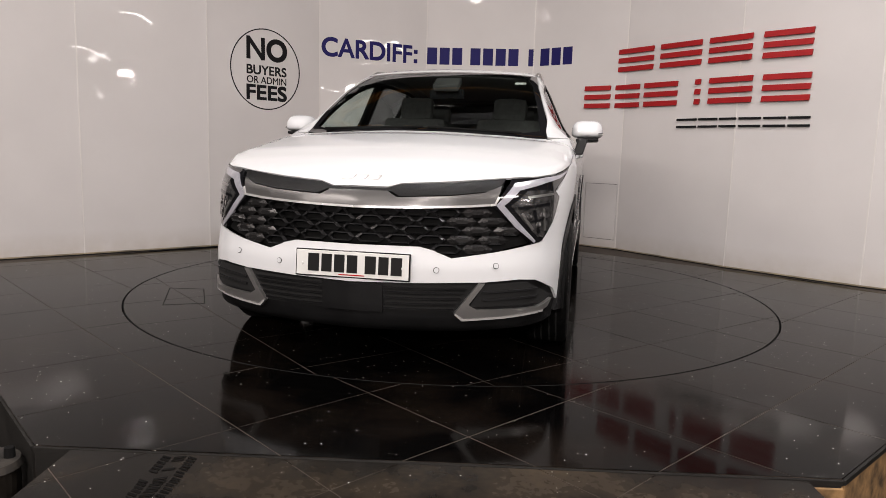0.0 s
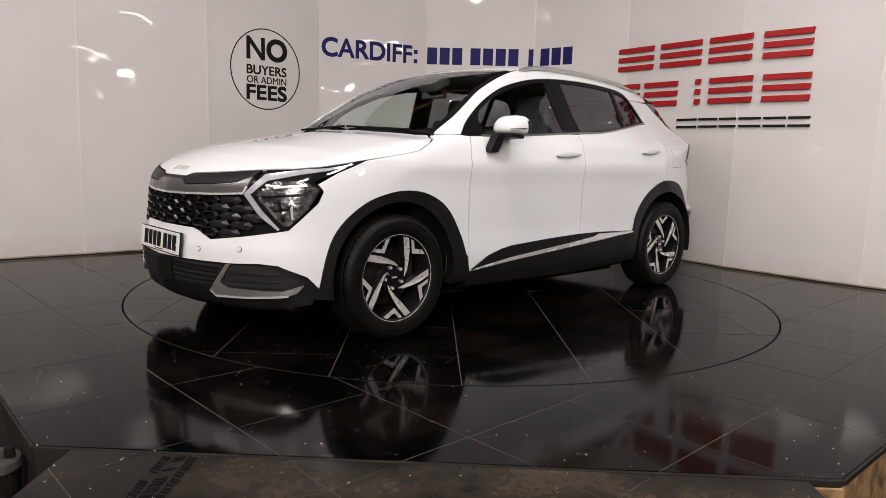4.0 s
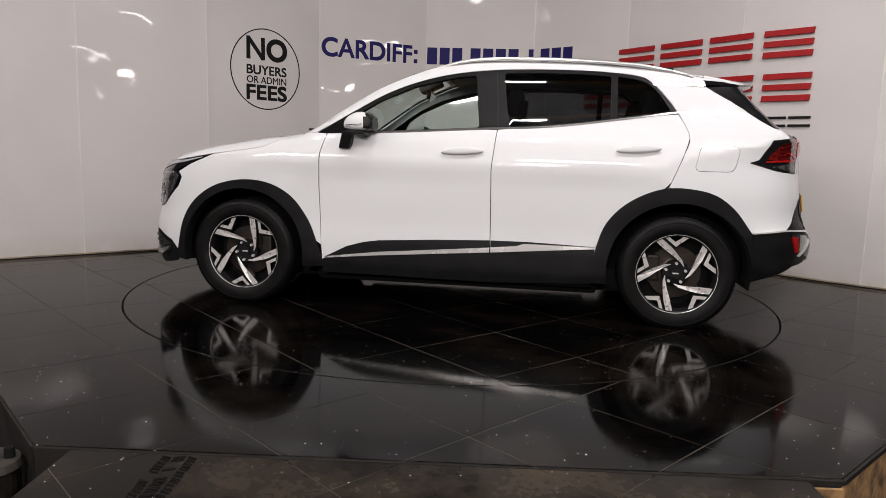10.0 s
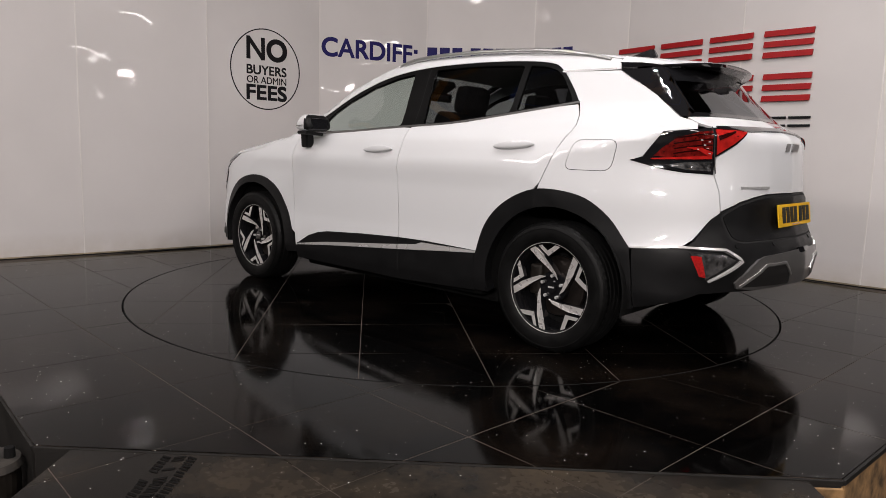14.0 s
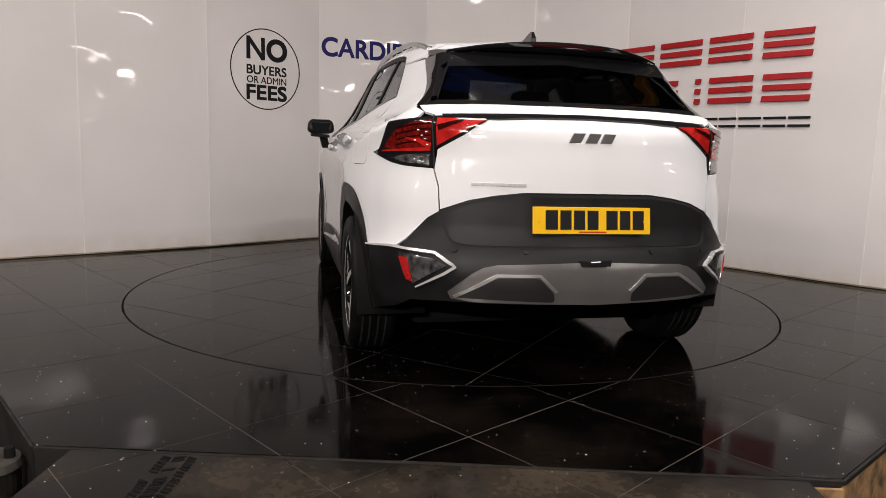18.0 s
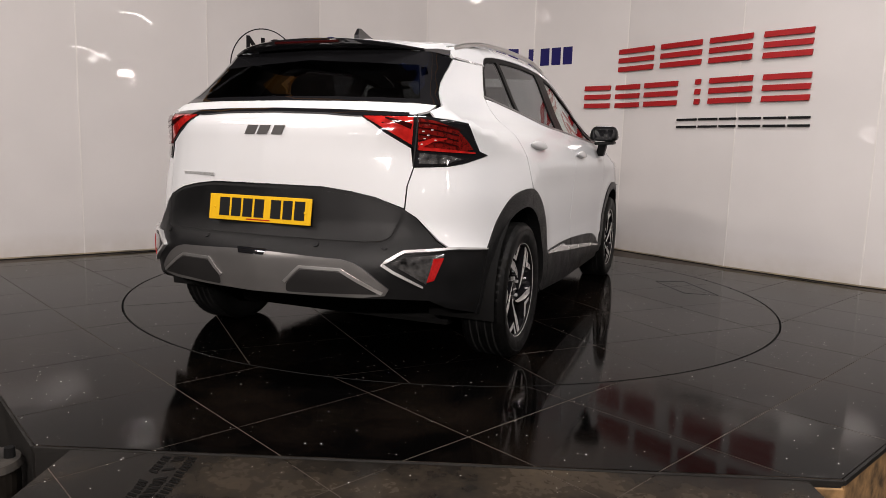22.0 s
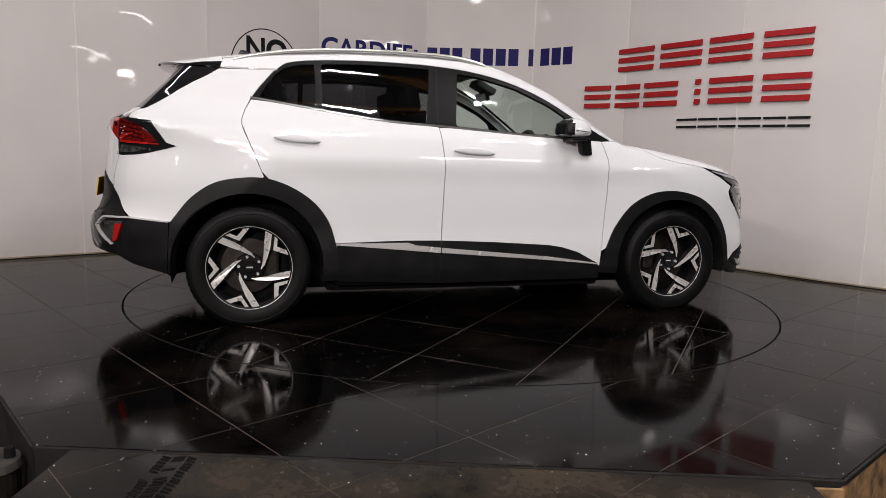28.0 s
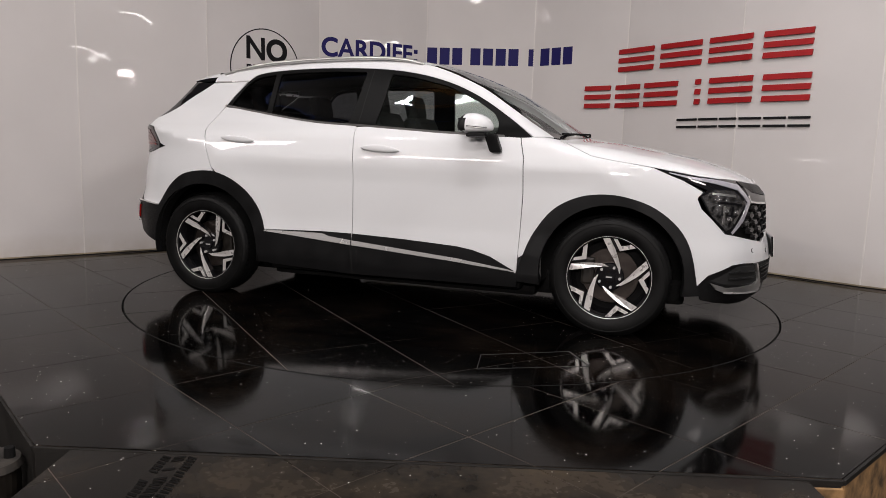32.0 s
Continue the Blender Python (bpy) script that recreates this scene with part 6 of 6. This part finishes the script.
    for k in range(5):
        a0 = phase + 72 * k
        arm_at([(0.231, a0 + 4.8), (0.154, a0 - 3.5), (0.105, a0 - 19), (0.070, a0 - 48), (0.0605, a0 - 68), (0.0625, a0 - 75), (0.084, a0 - 53), (0.1186, a0 - 30), (0.1654, a0 - 16.5), (0.231, a0 - 4.7)], 0.045, 0.086)
        arm_at([(0.2285, a0 - 9.5), (0.161, a0 - 25.6), (0.2285, a0 - 46), (0.2285, a0 - 37.6), (0.2120, a0 - 34.2), (0.190, a0 - 24.6), (0.2285, a0 - 14.8)], 0.060, 0.085)
        arm_at([(0.2285, a0 - 4.5), (0.1654, a0 - 14.5), (0.161, a0 - 25.6), (0.2285, a0 - 9.5)], 0.045, 0.077, 0.030, False)
        ang = radians(a0 + 40)
        bx, bz = (-1 if s > 0 else 1) * 0.059 * math.cos(ang), 0.059 * math.sin(ang)
        part("wheel_nut", cyl_bm(0.009, 0.008, 0.03, rotm @ pose(bx, 0.052 * s, bz, 90), 6), M_CHROME, rim)
    hv, hf = lathe([(0.0, 0.050), (0.075, 0.050), (0.080, 0.044), (0.080, 0.01)], 32)
    mesh_object("hub", put(hv), fl([f[::-1] for f in hf]), M_GLOSS, rim, None, False)
    part("centre_cap", cyl_bm(0.030, 0.028, 0.012, rotm @ pose(0, 0.058 * s, 0, 90), 28), M_GLOSS, rim, "gloss black centre cap")
    part("cap_badge", box_bm(0.034, 0.002, 0.008, rotm @ pose(0, 0.0648 * s, 0)), M_CHROME, rim)


for cx, s, phase in ((1.34, 1, 75.5), (1.34, -1, 97), (-1.34, 1, 48), (-1.34, -1, 63)):
    wheel(cx, s, phase)

# ---- underside and cabin ----
part("underbody", box_bm(3.3, 1.24, 0.155, pose(0.10, 0, 0.223), 0.03), M_MATT, car, "matt black underbody")
part("undertray", box_bm(1.80, 1.50, 0.135, pose(0.0, 0, 0.215), 0.03), M_MATT, car)
part("sill_box", box_bm(1.70, 1.72, 0.14, pose(-0.02, 0, 0.27), 0.03), M_MATT, car, "matt black floor pan")
part("engine_bay", box_bm(0.95, 1.16, 0.60, pose(1.48, 0, 0.50), 0.05), M_MATT, car, "dark engine block out")
part("boot_floor", box_bm(0.75, 1.10, 0.36, pose(-1.60, 0, 0.56), 0.03), M_MATT, car, "dark boot floor")
for s in (1, -1):
    part("mud_flap", box_bm(0.045, 0.06, 0.09, pose(-0.80, 0.72 * s, 0.20, 0, 4), 0.006), M_MATT, car)
headl = [(x, y * 0.98) for x, y in roof_out]
panel("headlining", headl, "top", M_LINER, car, off=-0.035, cell=0.12, skirt=False, label="pale headlining")
part("dashboard", box_bm(0.50, 1.36, 0.26, pose(0.86, 0, 0.93), 0.08), M_TRIM, car, "dark dashboard")
part("dash_screen", box_bm(0.03, 0.62, 0.12, pose(0.60, -0.20, 1.075, 0, -12), 0.01), M_GLOSS, car, "wide dark dash display")
part("console", box_bm(0.9, 0.24, 0.22, pose(0.15, 0, 0.60), 0.04), M_TRIM, car)
sw = bmesh.new()
swm = pose(0.45, -0.36, 0.99, 0, -66, 0)
nn_, mm_ = 28, 8
ring_v = []
for i in range(nn_):
    a = 2 * math.pi * i / nn_
    rowv = []
    for j in range(mm_):
        b = 2 * math.pi * j / mm_
        r = 0.175 + 0.016 * math.cos(b)
        rowv.append(sw.verts.new(swm @ Vector((r * math.cos(a), r * math.sin(a), 0.016 * math.sin(b)))))
    ring_v.append(rowv)
for i in range(nn_):
    for j in range(mm_):
        sw.faces.new((ring_v[i][j], ring_v[(i + 1) % nn_][j], ring_v[(i + 1) % nn_][(j + 1) % mm_], ring_v[i][(j + 1) % mm_]))
wheel_ob = part("steering_wheel", sw, M_TRIM, car, "black steering wheel", True)
part("wheel_boss", box_bm(0.30, 0.12, 0.04, swm, 0.015), M_TRIM, wheel_ob)


def seat(x, y, w, rear=False):
    st = new("seat")
    st.parent = car
    part("cushion", box_bm(0.52, w, 0.16, pose(x + 0.05, y, 0.62, 0, -8), 0.05), M_SEAT, st)
    part("backrest", box_bm(0.15, w, 0.64, pose(x - 0.30, y, 0.94, 0, -20), 0.055), M_SEAT, st)
    for yy in ([y] if not rear else [y - w * 0.33, y + w * 0.33]):
        part("headrest", box_bm(0.10, 0.26, 0.18, pose(x - 0.43, yy, 1.325, 0, -12), 0.045), M_SEAT, st)


seat(0.10, 0.37, 0.50)
seat(0.10, -0.37, 0.50)
seat(-0.75, 0.0, 1.22, True)
part("rear_view_mirror", box_bm(0.03, 0.24, 0.065, pose(0.30, 0, 1.395, 0, -10), 0.012), M_GLOSS, car)
part("mirror_housing", box_bm(0.16, 0.18, 0.05, pose(0.30, 0, 1.46, 0, 25), 0.015), M_TRIM, car, "dark sensor housing")
part("tax_sticker", box_bm(0.002, 0.075, 0.03, pose(0.245, 0.50, 1.475, 0, -60, 0)), M_PLATEW, car, "pale sticker on the windscreen")

# ---- small things beside the stage ----
win = empty("winch_motor", pose(-1.512, -2.962, LOW), "greasy old motor with rope lying beside the stage", "motor")
part("body", cyl_bm(0.098, 0.098, 0.26, pose(0, 0, 0.13), 28), M_GREASE, win)
part("flange", cyl_bm(0.108, 0.100, 0.024, pose(0, 0, 0.272), 28), M_DUSTY, win, "pale dusty flange")
part("shaft", cyl_bm(0.022, 0.020, 0.05, pose(-0.01, 0.0, 0.308), 16), M_MATT, win)
part("knob", cyl_bm(0.018, 0.016, 0.035, pose(0.06, 0.03, 0.300), 14), M_MATT, win)
for k in range(3):
    cu = bmesh.new()
    seg = []
    for i in range(15):
        t = i / 14
        ctr = Vector((0.0 + 0.10 * t + 0.02 * math.sin(6 * t + k), -0.095 - 0.02 * k + 0.04 * math.sin(4 * t + 2 * k), 0.285 - 0.26 * t * t + 0.012 * math.sin(9 * t + k)))
        seg.append([cu.verts.new(ctr + Vector((0, 0.006 * math.cos(b), 0.006 * math.sin(b)))) for b in (0, 1.57, 3.14, 4.71)])
    for p, q in zip(seg, seg[1:]):
        for j in range(4):
            cu.faces.new((p[j], p[(j + 1) % 4], q[(j + 1) % 4], q[j]))
    part("rope", cu, M_ROPE, win, "frayed rope", True)

# ---- the turning ----
HEADING = [(0, -101.11), (1, -110.2), (2, -119.25), (3, -127.96), (4, -136.49), (5, -145.0), (6, -153.59), (7, -162.21), (8, -170.81), (9, -179.34), (10, -187.79), (11, -196.26), (12, -204.84), (13, -213.39), (14, -221.75), (15, -230.14), (16, -238.67), (17, -247.43), (18, -256.37), (19, -265.25), (20, -274.0), (21, -282.73), (22, -291.48), (23, -300.2), (24, -308.8), (25, -317.31), (26, -325.85), (27, -334.47), (28, -343.03), (29, -351.58), (30, -360.2), (31, -368.9), (32, -377.81)]


def motions():
    walk(table, [(t, pose(0, 0, 0, 0, 0, a)) for t, a in HEADING])
    walk(car, [(t, pose(0, 0, 0, 0, 0, a) @ pose(-0.113, -0.029, 0)) for t, a in HEADING])


motions()
